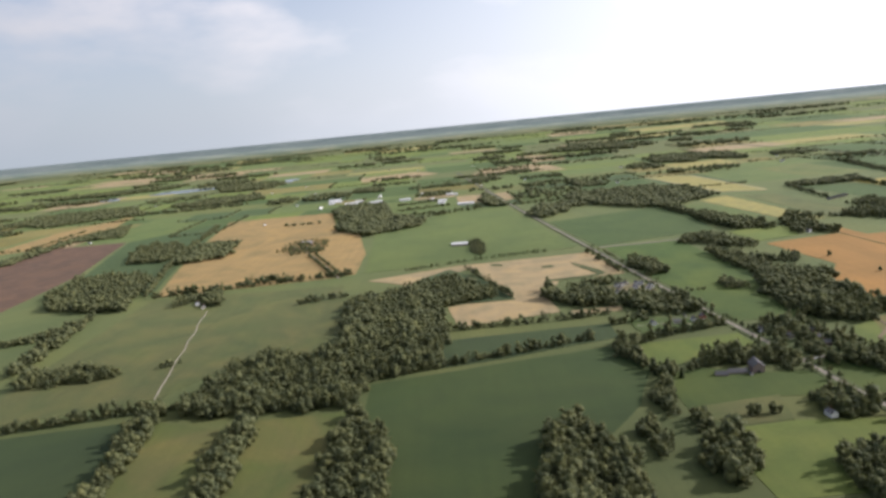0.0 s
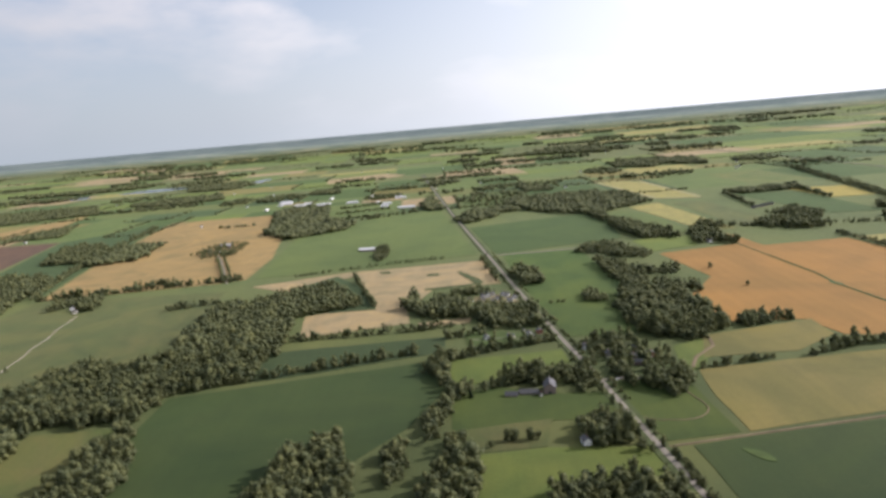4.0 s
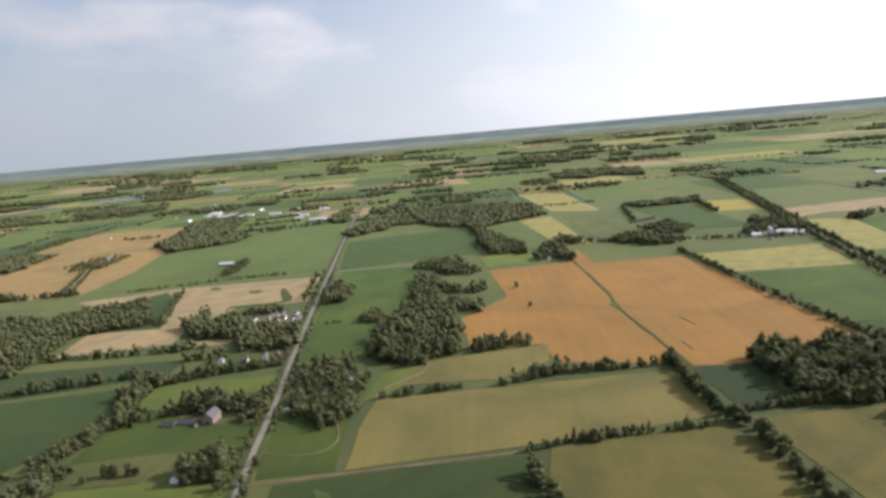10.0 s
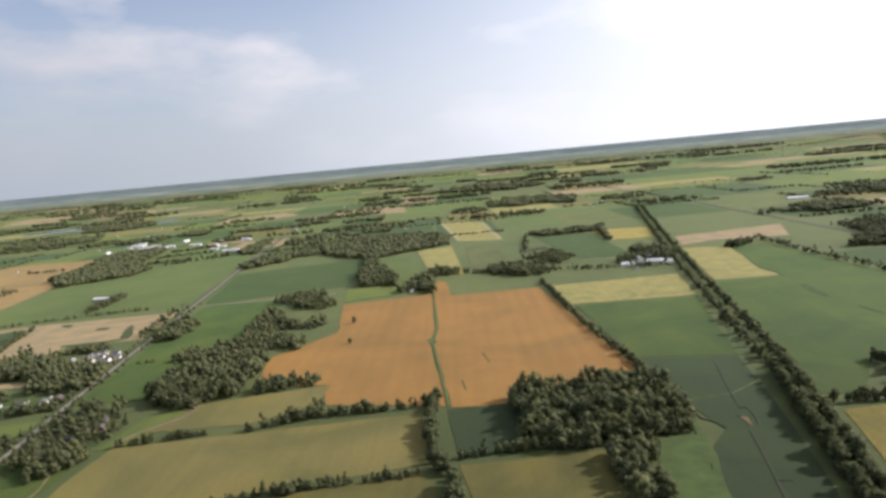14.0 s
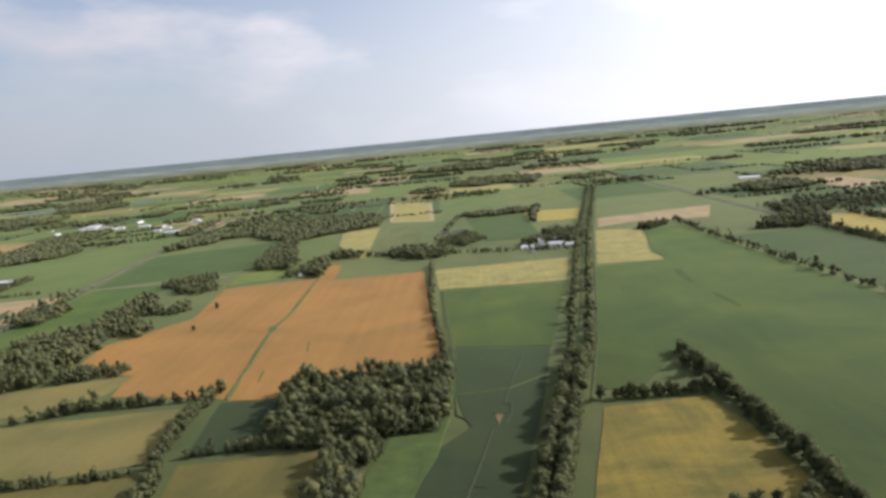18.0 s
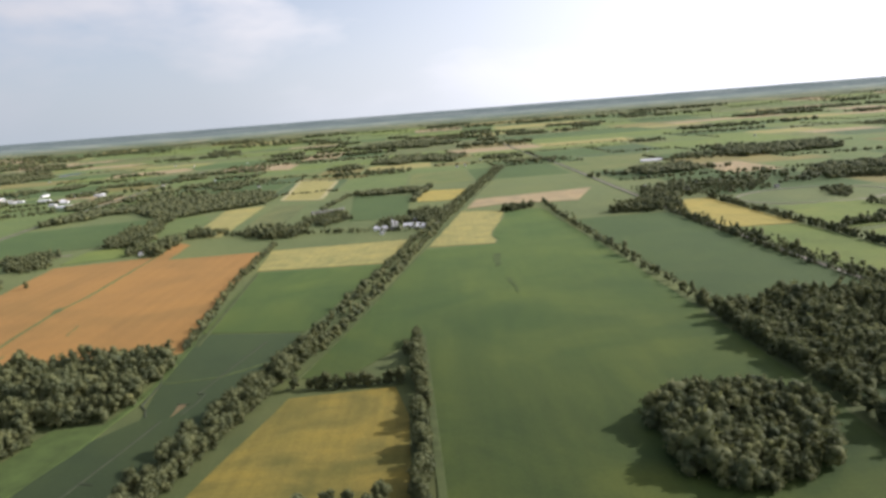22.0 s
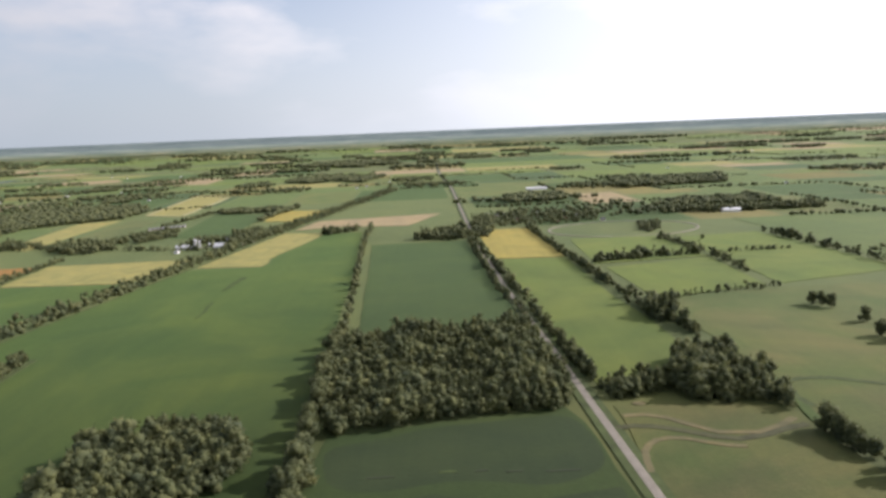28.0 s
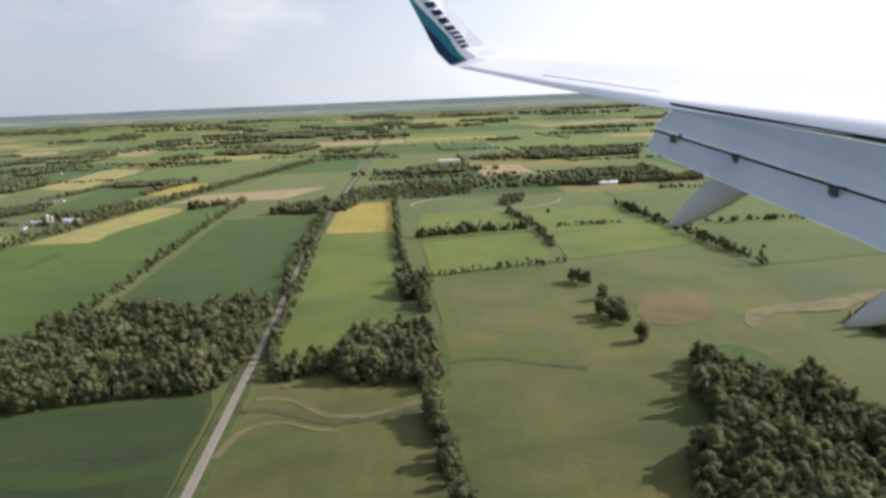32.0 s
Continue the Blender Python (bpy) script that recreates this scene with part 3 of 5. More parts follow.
road("ditch", "dark ditch at the head of a washout", 1.6, 1.0, DARKDITCH, (1292, 836), (1305, 834), cat="ditch")
road("ditch", "dark crooked ditch through a wet crop", 1.7, 1.01, DARKDITCH, (1336, 1012), (1318, 930), (1304, 858), (1312, 856), (1310, 832), (1304, 810), cat="ditch")
road("ditch", "dark crooked ditch through a wet crop", 1.7, 1.01, DARKDITCH, (1290, 798), (1280, 746), (1270, 700), (1263, 668), (1254, 610), cat="ditch")
road("ditch", "short dark side ditch in a wet crop", 1.3, 1.01, DARKDITCH, (1270, 694), (1281, 691), cat="ditch")
road("stream", "weedy winding creek bed with dry banks", 7.0, 1.0, CREEKBED, (2138, 746), (2152, 748), (2168, 745), (2181, 740), (2193, 733), (2208, 723), (2225, 717), (2248, 722), (2267, 731), (2289, 738), cat="creek")
road("lane", "oval dirt riding track in a green paddock", 4.0, 1.0, GRAVEL, *[(2434 + 175 * math.cos(a * math.pi / 18) + 12 * math.sin(a * math.pi / 18), 1816 + 122 * math.sin(a * math.pi / 18)) for a in range(37)], cat="track")


road("bank", "pale sandy bank of a winding creek", 6.5, 0.96, DRYGRASS, (2150, 768), (2168, 769), (2184, 761), (2196, 748), (2215, 730), (2246, 727), (2268, 738), (2285, 751), cat="creek bank")
road("bank", "pale sandy bank of a winding creek", 5.0, 0.96, DRYGRASS, (2144, 672), (2146, 690), (2149, 704), (2155, 714), (2163, 721), (2174, 724), (2186, 722), (2198, 715), (2212, 708), (2226, 705), cat="creek bank")
patch("worn sandy patch in a dry pasture", DRYGRASS, (2163, 793), (2170, 797), (2178, 795), (2173, 786), cat="dry patch")
patch("worn gateway patch of bare earth", DRYGRASS, (2636, 934), (2669, 951), (2725, 957), (2840, 993), (2733, 921), (2666, 927), (2620, 881), (2624, 910), cat="bare patch")
patch("rough green hollow inside a ring of trees", VERGE, (1446, 590), (1456, 624), (1474, 636), (1508, 632), (1516, 596), cat="grass")
patch("pale trampled yard among village houses", DRYGRASS, (300, 1345), (372, 1350), (386, 1285), (350, 1280), (304, 1292), cat="yard")
patch("bright mown grass clearing behind a hedge", LUSH, (278, 1125), (350, 1110), (400, 1072), (346, 1046), (284, 1036), cat="grass")
road("lane", "pale gravel path across a grass clearing", 2.2, 1.05, GRAVEL, (286, 1080), (316, 1082), (346, 1077), (384, 1062), (411, 1058), cat="lane")
road("lane", "gravel yard drive beside the village road", 5.0, 1.05, GRAVEL, (447, 880), (466, 877), (485, 884), (502, 874), cat="yard")
patch("lush green grass beside a farm wood", LUSH, (2540, 841), (2586, 839), (2610, 780), (2601, 753), (2570, 770), (2545, 790), cat="grass")
patch("green weeds in harvested stubble", VERGE, (268, 1591), (280, 1580), (300, 1520), (322, 1460), (305, 1463), (285, 1530), cat="weeds")
patch("green weeds in harvested stubble", VERGE, (81, 1655), (109, 1645), (112, 1622), (88, 1632), cat="weeds")
patch("green weeds in harvested stubble", VERGE, (196, 1582), (228, 1583), (227, 1562), (202, 1563), cat="weeds")
patch("pale thin patch in a green crop", LUSH, (547, 679), (569, 664), (571, 644), (556, 655), cat="thin patch")
for xa, xb, ya in ((1943, 1963, 681), (2021, 2030, 685), (2043, 2055, 682), (2071, 2096, 680)):
    road("ditch", "short dark wet streak in a green crop", 1.8, 1.0, DARKDITCH, (xa, ya), (xb, ya + 0.6), cat="wet streak")
road("ditch", "pale thin streak in a green crop", 1.1, 1.0, DITCH, (1995, 685), (2008, 686), cat="thin patch")
patch("pale weedy swath in a green field", LUSH, (1652, 1240), (1658, 1236), (1664, 1150), (1658, 1150), cat="thin patch")
patch("pale weedy swath in a green field", LUSH, (1648, 1420), (1660, 1420), (1652, 1320), (1640, 1320), cat="thin patch")
road("stream", "pale winding creek in a green meadow", 1.1, 1.0, EARTH, (474, 762), (483, 756), (493, 752), (504, 751), (514, 749), (526, 750), (536, 754), (545, 762), (551, 774), (551, 790), (547, 806), (542, 827), cat="creek")
road("lane", "sandy track round a field corner", 4.5, 1.0, EARTH, (575, 898), (593, 935), (631, 974), (637, 1010), (633, 1037), cat="lane")
road("lane", "grassy headland beside a grove", 6.5, 0.9, LUSH, (1240, 1029), (1249, 906), (1246, 840), (1240, 801), (1235, 750), (1225, 714), (1216, 670), cat="headland")
patch("lush green wedge of grass below a grove", LUSH, (1190, 795), (1240, 797), (1235, 752), (1222, 714), (1218, 650), (1178, 650), (1178, 727), cat="grass")
road("lane", "grassy strip along a hedge", 6.0, 0.9, VERGE, (1552, 430), (1550, 640), (1540, 800), (1528, 990), cat="headland")
road("lane", "grassy strip along a hedge", 5.0, 0.9, VERGE, (1222, 1400), (1228, 1310), (1250, 1010), cat="headland")
road("verge", "curved weedy swath in harvested stubble", 16.0, 1.0, VERGE, (200, 1438), (290, 1446), (318, 1462), (308, 1500), (292, 1530), (284, 1556), cat="weeds")
road("ditch", "short dark wet streak in a ripe field", 1.6, 1.0, DITCH, (998, 1030), (1003, 990), cat="wet streak")
road("ditch", "short dark wet streak in a ripe field", 1.2, 1.0, DITCH, (1031, 1150), (1040, 1100), cat="wet streak")
patch("weedy bulge of a ditch bank", DITCH, (940, 1250), (950, 1265), (958, 1240), (952, 1218), cat="weeds")
for line in (((930, 3290), (1109, 3140)), ((1109, 3150), (1150, 2490)), ((924, 3300), (1007, 2548)), ((1007, 2548), (1147, 2480))):
    road("swath", "pale straw swath round a hay field", 14.0, 1.0, STRAW, *line, cat="straw swath")
patch("brown dry patch in a green pasture", WORNGRASS, (2534, 995), (2560, 1030), (2580, 1041), (2625, 1002), (2599, 919), (2547, 899), (2520, 915), cat="dry patch")
road("headland", "lush weedy strip where a creek leaves a pasture", 9.0, 0.94, LUSH, (2306, 905), (2311, 850), (2309, 800), (2303, 765), (2300, 742), cat="headland")
road("hollow", "green damp hollow across a pasture", 7.0, 0.95, VERGE, (2312, 770), (2308, 800), (2312, 826), (2335, 835), (2362, 833), (2399, 813), (2434, 799), cat="grass hollow")


# ---------------------------------------------------------------- trees
def icosphere(level):
    bm = bmesh.new()
    bmesh.ops.create_icosphere(bm, subdivisions=level, radius=1.0)
    v = np.array([p.co[:] for p in bm.verts])
    f = np.array([[p.index for p in q.verts] for q in bm.faces])
    bm.free()
    return v, f


ICO = {1: icosphere(1), 2: icosphere(2)}


def crown_arrays(seed, clumps, level, height, radius, base, puff=1.0):
    """A crown of uneven leaf clumps round the upper stem."""
    rng = np.random.RandomState(seed)
    v0, f0 = ICO[level]
    vs, fs = [], []
    for i in range(clumps):
        up = (i + 0.5) / clumps
        a, wide = rng.uniform(0, 2 * math.pi), radius * math.sqrt(max(0.03, 1 - (1.75 * up - 0.72) ** 2))
        r = wide * math.sqrt(rng.uniform(0.15, 1.0)) * 0.75
        c = np.array([r * math.cos(a), r * math.sin(a), base + (height - base) * (0.14 + 0.72 * up)])
        size = puff * radius * rng.uniform(0.32, 0.48) * (1.25 if clumps < 8 else 1.0)
        v = v0 * (1 + rng.uniform(-0.26, 0.28, (len(v0), 1))) * size * np.array([1, 1, rng.uniform(0.75, 1.1)])
        fs.append(f0 + sum(len(q) for q in vs))
        vs.append(v + c)
    return np.concatenate(vs), np.concatenate(fs)


def leafy_arrays(seed, arrays, count, size):
    """The crown with sprays of leaves standing off its clumps."""
    rng = np.random.RandomState(seed)
    v, f = arrays
    tri = v[f[rng.randint(0, len(f), count)]]
    w = rng.dirichlet((1, 1, 1), count)[:, :, None]
    mid = (tri * w).sum(1)
    nor = np.cross(tri[:, 1] - tri[:, 0], tri[:, 2] - tri[:, 0])
    nor /= np.linalg.norm(nor, axis=1)[:, None] + 1e-9
    mid = mid + nor * rng.uniform(-0.2, 0.9, (count, 1)) * size
    leaf = mid[:, None, :] + rng.normal(0, 0.62, (count, 3, 3)) * size
    lf = np.arange(3 * count).reshape(count, 3) + len(v)
    return np.concatenate([v, leaf.reshape(-1, 3)]), np.concatenate([f, lf])


def conifer_arrays(seed, height, radius):
    rng = np.random.RandomState(seed)
    vs, fs, n = [], [], 9
    tiers = 7
    for k in range(tiers):
        z0, z1 = height * (0.08 + 0.8 * k / tiers), height * (0.08 + 0.8 * (k + 1.7) / tiers)
        rr = radius * (1 - k / (tiers + 0.6))
        ring = [[rr * rng.uniform(0.75, 1.15) * math.cos(2 * math.pi * j / n), rr * rng.uniform(0.75, 1.15) * math.sin(2 * math.pi * j / n), z0 - rng.uniform(0, 0.5)] for j in range(n)]
        b = sum(len(q) for q in vs)
        vs.append(np.array(ring + [[0, 0, min(z1, height)], [0, 0, z0 + 0.4]]))
        fs.append(np.array([[b + j, b + (j + 1) % n, b + n] for j in range(n)] + [[b + (j + 1) % n, b + j, b + n + 1] for j in range(n)]))
    return np.concatenate(vs), np.concatenate(fs)


def stem_arrays(seed, height, radius):
    """A tapered trunk with a few limbs."""
    rng = np.random.RandomState(seed)
    vs, fs = [], []

    def limb(a, b, r0, r1, n=6):
        a, b = np.array(a), np.array(b)
        ax = (b - a) / np.linalg.norm(b - a)
        u = np.cross(ax, [0.3, 0.9, 0.1])
        u /= np.linalg.norm(u)
        w = np.cross(ax, u)
        k = sum(len(q) for q in vs)
        vs.append(np.array([p + r * (math.cos(2 * math.pi * j / n) * u + math.sin(2 * math.pi * j / n) * w) for p, r in ((a, r0), (b, r1)) for j in range(n)]))
        fs.append(np.array([t for j in range(n) for t in ((k + j, k + (j + 1) % n, k + n + (j + 1) % n), (k + j, k + n + (j + 1) % n, k + n + j))]))

    limb((0, 0, -0.3 * K), (0.1 * K, 0, height * 0.35), 0.028 * height, 0.020 * height)
    limb((0.1, 0, height * 0.35), (0, 0.2, height * 0.75), 0.020 * height, 0.006 * height)
    for i in range(4):
        a = i * 1.6 + rng.uniform(0, 1)
        z = height * rng.uniform(0.28, 0.5)
        limb((0.05, 0, z), (radius * 0.55 * math.cos(a), radius * 0.55 * math.sin(a), z + height * 0.2), 0.011 * height, 0.004 * height, 5)
    return np.concatenate(vs), np.concatenate(fs)


NEAR_TREES, LEAFY_TREES, MID_TREES, FAR_TREES = [], [], [], []
for i in range(6):
    h, r = 18.0 * K, (7.2, 6.2, 7.8, 5.8, 6.8, 7.4)[i] * K
    tall, slim = (1.0, 1.2, 0.88, 1.34, 1.1, 0.96)[i], (0.98, 0.78, 1.0, 0.74, 0.88, 0.95)[i]
    NEAR_TREES.append((leafy_arrays(130 + i, crown_arrays(i, 16, 1, h, r * 0.95, 1.4 * K, 0.95), 620, 1.25 * K), stem_arrays(i, h, r)))
    LEAFY_TREES.append(leafy_arrays(100 + i, crown_arrays(20 + i, 7, 1, h * tall, r * slim, 0.3 * K, 1.0), 130, 1.75 * K))
    MID_TREES.append(leafy_arrays(160 + i, crown_arrays(30 + i, 3, 1, h * tall, r * slim * 1.08, 0.2 * K, 1.28), 16, 1.7 * K))
    FAR_TREES.append(crown_arrays(40 + i, 1, 1, h, r * 1.15, -1.0 * K, 1.7))
CONIFERS = [conifer_arrays(60 + i, 17.0 * K, 3.4 * K) for i in range(3)]


def raw_mesh(name, arrays, mat):
    me = bpy.data.meshes.new(name)
    me.from_pydata(arrays[0].tolist(), [], arrays[1].tolist())
    me.polygons.foreach_set("use_smooth", [True] * len(me.polygons))
    me.materials.append(mat)
    return me


TREE_MESH = [(raw_mesh("crown", c, LEAF), raw_mesh("trunk", s, BARK)) for c, s in NEAR_TREES]
CONIFER_MESH = [(raw_mesh("crown", c, CONIFER), raw_mesh("trunk", stem_arrays(90, 9.0 * K, 1.0 * K), BARK)) for c in CONIFERS]


def tree(x, y, size=1.0, turn=0.0, which=0, conifer=False, label="", group="hedgerow trees"):
    crown, trunk = (CONIFER_MESH if conifer else TREE_MESH)[which]
    root = new("tree")
    root.matrix_basis = Matrix.Translation(land(x, y)) @ Matrix.Rotation(turn, 4, "Z") @ Matrix.Diagonal((size, size, size, 1))
    for nm, me in (("crown", crown), ("trunk", trunk)):
        new(nm, me).parent = root
    tagged(root, label or ("dark narrow conifer standing in grass" if conifer else "broad dark green leafy tree at a field edge"), "tree", group)
    return root


def copse(name, label, spots, lod, mat=None, cat="trees"):
    """Many trees as one mesh: (x, y, size, conifer)."""
    vs, fs, idx, n = [], [], [], 0
    rng = random.Random(len(spots))
    bank = MID_TREES if lod == 1 else FAR_TREES
    for x, y, s, con in spots:
        v, f = rng.choice(CONIFERS) if con else rng.choice(LEAFY_TREES if lod == 1 and y < 1080 else bank)
        a = rng.uniform(0, 6.28)
        ca, sa = math.cos(a) * s, math.sin(a) * s
        o = land(x, y)
        k = s * rng.uniform(0.85, 1.2)
        vs.append(np.stack([v[:, 0] * ca - v[:, 1] * sa + o[0], v[:, 0] * sa + v[:, 1] * ca + o[1], v[:, 2] * k + o[2]], 1))
        fs.append(f + n)
        idx += [1 if con else 0] * len(f)
        n += len(v)
    me = bpy.data.meshes.new(name)
    V, F = np.concatenate(vs), np.concatenate(fs)
    me.vertices.add(len(V))
    me.vertices.foreach_set("co", V.ravel())
    me.loops.add(3 * len(F))
    me.loops.foreach_set("vertex_index", F.ravel().astype(np.int32))
    me.polygons.add(len(F))
    me.polygons.foreach_set("loop_start", np.arange(0, 3 * len(F), 3, dtype=np.int32))
    me.materials.append(LEAF)
    me.materials.append(CONIFER)
    me.polygons.foreach_set("material_index", np.array(idx, dtype=np.int32))
    me.polygons.foreach_set("use_smooth", [True] * len(F))
    me.update(calc_edges=True)
    me.validate()
    return tagged(new(name, me), label, cat, kind="stuff")


def inside(x, y, pts):
    c = False
    for (x0, y0), (x1, y1) in zip(pts, pts[1:] + pts[:1]):
        if (y0 > y) != (y1 > y) and x < (x1 - x0) * (y - y0) / (y1 - y0) + x0:
            c = not c
    return c


def wood(label, spacing, size, *pts, lod=1, conifers=0.0, seed=1):
    rng = random.Random(seed)
    pts = soft_edge(list(pts), spacing * 2.4, spacing * 1.9, rng)
    x0, x1, y0, y1 = min(p[0] for p in pts), max(p[0] for p in pts), min(p[1] for p in pts), max(p[1] for p in pts)
    spots, yy, row = [], y0, 0
    while yy < y1:
        xx = x0 + (row % 2) * spacing / 2
        while xx < x1:
            px, py = xx + rng.uniform(-0.35, 0.35) * spacing, yy + rng.uniform(-0.35, 0.35) * spacing
            if inside(px, py, pts) and rng.random() > 0.05:
                swell = 0.16 * math.sin(px * 0.061 + seed) + 0.14 * math.sin(py * 0.083 + 2 * seed)
                low, high = (0.6, 1.35) if py < 1080 else (0.75, 1.2)     # an evener canopy further out
                spots.append((px, py, size * (1 + swell) * rng.triangular(low, high, 0.96), rng.random() < conifers))
            xx += spacing
        yy += spacing * 0.87
        row += 1
    return copse("woodland", label, spots, lod, cat="woodland")


def along(pts, spacing, rng, wander):
    for (x0, y0), (x1, y1) in zip(pts, pts[1:]):
        d = math.hypot(x1 - x0, y1 - y0)
        s = rng.uniform(0, spacing)
        while s < d:
            f = s / d
            yield x0 + (x1 - x0) * f + rng.uniform(-wander, wander), y0 + (y1 - y0) * f + rng.uniform(-wander, wander) * 0.6
            s += spacing * rng.uniform(0.55, 1.5)


def hedgerow(spacing, size, *pts, single=False, wander=2.0, seed=1, gaps=0.08, conifers=0.0, label="uneven line of dark leafy trees along a field edge", lod=1):
    rng = random.Random(seed * 31 + len(pts))
    spots = []
    for x, y in along(pts, spacing * (0.85 if single else 0.66), rng, wander):
        if rng.random() < gaps:
            continue
        s = size * rng.triangular(0.5, 1.55, 0.95)
        if single:
            tree(x, y, s, rng.uniform(0, 6.28), rng.randrange(3 if rng.random() < conifers else 6) % 3 if conifers else rng.randrange(6), rng.random() < conifers)
        else:
            spots.append((x, y, s, rng.random() < conifers))
        if rng.random() < 0.8:
            spots.append((x + rng.uniform(-5, 5), y + rng.uniform(-4, 4), size * rng.uniform(0.3, 0.65), False))
    if spots:
        copse("shrubs" if single else "hedgerow", "low bushes filling the gaps of a tree line" if single else label, spots, lod, cat="bushes" if single else "hedgerow")


# woods
wood("dense dark green broadleaf wood beside a road", 8.5, 1.0, (1896, 1005), (2105, 1045), (2118, 825), (2106, 790), (1902, 752), (1880, 876), seed=1)
wood("rounded grove of dark leafy trees in a green field", 8.5, 1.05, (1718, 732), (1766, 776), (1832, 763), (1850, 700), (1825, 643), (1770, 615), (1721, 651), seed=2)
wood("dark leafy grove beside a pasture", 8.5, 1.15, (2214, 796), (2240, 784), (2264, 786), (2292, 766), (2303, 800), (2302, 850), (2299, 905), (2268, 912), (2238, 890), (2222, 850), seed=4)
wood("short thick row of leafy trees beside a lane", 8.0, 0.85, (2146, 838), (2212, 850), (2226, 812), (2157, 802), seed=5)
wood("dense dark green broadleaf wood between fields", 9.0, 1.0, (-236, 1400), (-122, 1456), (-26, 1548), (80, 1345), (-40, 1289), (-20, 1126), (-46, 975), (-141, 935), (-210, 1080), seed=7)
wood("long dense dark leafy wood", 9.0, 1.0, (-205, 1075), (-141, 930), (-150, 850), (-291, 852), (-405, 872), (-369, 1069), seed=8)
wood("dark square wood between fields", 10.0, 1.05, (-415, 2449), (-516, 3044), (-492, 3204), (-309, 3139), (-231, 2683), (-103, 2529), (-107, 2397), (-299, 2269), lod=2, seed=13)
wood("long dark wood strip", 9.0, 0.9, (1253, 2560), (1521, 2600), (1505, 2480), (1289, 2470), lod=2, seed=15)
wood("dark rectangular wood in a field", 10.0, 1.0, (2245, 2690), (2443, 2715), (2420, 2480), (2228, 2455), lod=2, seed=17)
wood("long dark wood beyond green fields", 12.0, 1.1, (2747, 3239), (3260, 3293), (3129, 2900), (2704, 2830), lod=2, seed=18)
wood("trees round a farmyard", 10.0, 0.8, (1405, 1860), (1540, 1900), (1525, 1810), (1470, 1850), (1400, 1800), seed=21)
wood("dark conifers at a field corner", 9.0, 0.95, (1703, 1940), (1790, 1990), (1800, 1960), (1720, 1900), conifers=0.4, seed=22)
wood("trees along a road bend", 10.0, 0.9, (1994, 1830), (2134, 1870), (2110, 1760), (2050, 1790), seed=23)
wood("village trees round houses", 18.0, 0.8, (2090, 2130), (2290, 2200), (2440, 2180), (2400, 1960), (2240, 1930), (2110, 1960), seed=24)
wood("trees round a farmstead", 11.0, 0.8, (1180, 2040), (1290, 2060), (1290, 2010), (1190, 1990), seed=25)
wood("wood beyond the road", 10.0, 0.9, (2700, 2350), (3000, 2400), (3000, 2200), (2720, 2200), lod=2, seed=33)
wood("far dark wood", 11.0, 1.0, (-900, 2400), (-760, 2420), (-720, 2100), (-880, 2060), lod=2, seed=34)

wood("dense dark leafy wood below a ripe grain field", 9.0, 1.15, (1056, 900), (1075, 800), (1103, 790), (1195, 799), (1236, 812), (1246, 846), (1245, 906), (1235, 990), (1202, 972), (1178, 958), (1160, 950), (1151, 936), (1120, 955), (1085, 960), (1062, 945), seed=50)
wood("straggling trees at the edge of a wet field", 12.0, 0.95, (1143, 670), (1133, 728), (1140, 774), (1157, 782), (1176, 796), (1189, 777), (1186, 748), (1168, 738), (1176, 670), seed=51)
wood("square grove beside the road", 8.0, 0.8, (381, 1500), (398, 1560), (446, 1530), (450, 1410), (402, 1400), seed=52)
wood("small clump of trees in a green field", 8.0, 0.7, (500, 1285), (527, 1315), (546, 1280), (538, 1240), (500, 1248), seed=53)
wood("irregular dark wood along a creek", 9.0, 1.0, (544, 1200), (588, 1300), (643, 1295), (685, 1167), (672, 1035), (605, 1000), (562, 1035), (540, 1106), seed=54)
wood("narrow belt of trees along a creek", 9.0, 0.9, (590, 1570), (630, 1525), (639, 1304), (600, 1311), (583, 1453), seed=55)
wood("trees where a creek bends", 10.0, 0.8, (560, 1690), (600, 1770), (670, 1760), (726, 1616), (700, 1560), (640, 1610), seed=56)
wood("thin belt of trees reaching into a grain field", 9.0, 0.8, (640, 1463), (735, 1454), (725, 1412), (645, 1415), seed=57)
wood("thin belt of trees reaching into a grain field", 9.0, 0.8, (655, 1370), (725, 1300), (714, 1256), (650, 1300), seed=58)
wood("village trees shading houses", 14.5, 0.8, (446, 1022), (481, 1042), (531, 1042), (568, 978), (560, 905), (505, 893), (475, 907), (452, 957), seed=59)
wood("rounded clump of trees below a village", 9.0, 1.0, (511, 885), (560, 880), (564, 858), (529, 808), (507, 830), seed=60)
wood("trees sheltering a farmyard", 9.5, 0.9, (293, 860), (319, 910), (355, 925), (392, 918), (443, 916), (447, 868), (418, 838), (400, 880), (331, 884), seed=61)
wood("clump of trees round a white cottage", 8.5, 0.95, (394, 734), (402, 765), (425, 773), (448, 745), (444, 708), (417, 698), seed=62)
wood("big dark trees beside the road", 9.0, 0.95, (350, 613), (380, 632), (432, 630), (466, 612), (468, 570), (460, 520), (352, 530), seed=63)
wood("village trees shading houses", 10.0, 0.95, (300, 1250), (353, 1268), (396, 1225), (410, 1120), (360, 1124), (316, 1134), (296, 1196), seed=64)
wood("dark square plantation beside a village", 8.5, 0.8, (222, 1374), (325, 1388), (345, 1366), (225, 1354), seed=65)
wood("big dark trees beside a green field", 8.5, 1.1, (60, 600), (79, 688), (105, 745), (125, 777), (139, 721), (162, 668), (163, 600), (150, 540), (80, 530), seed=66)
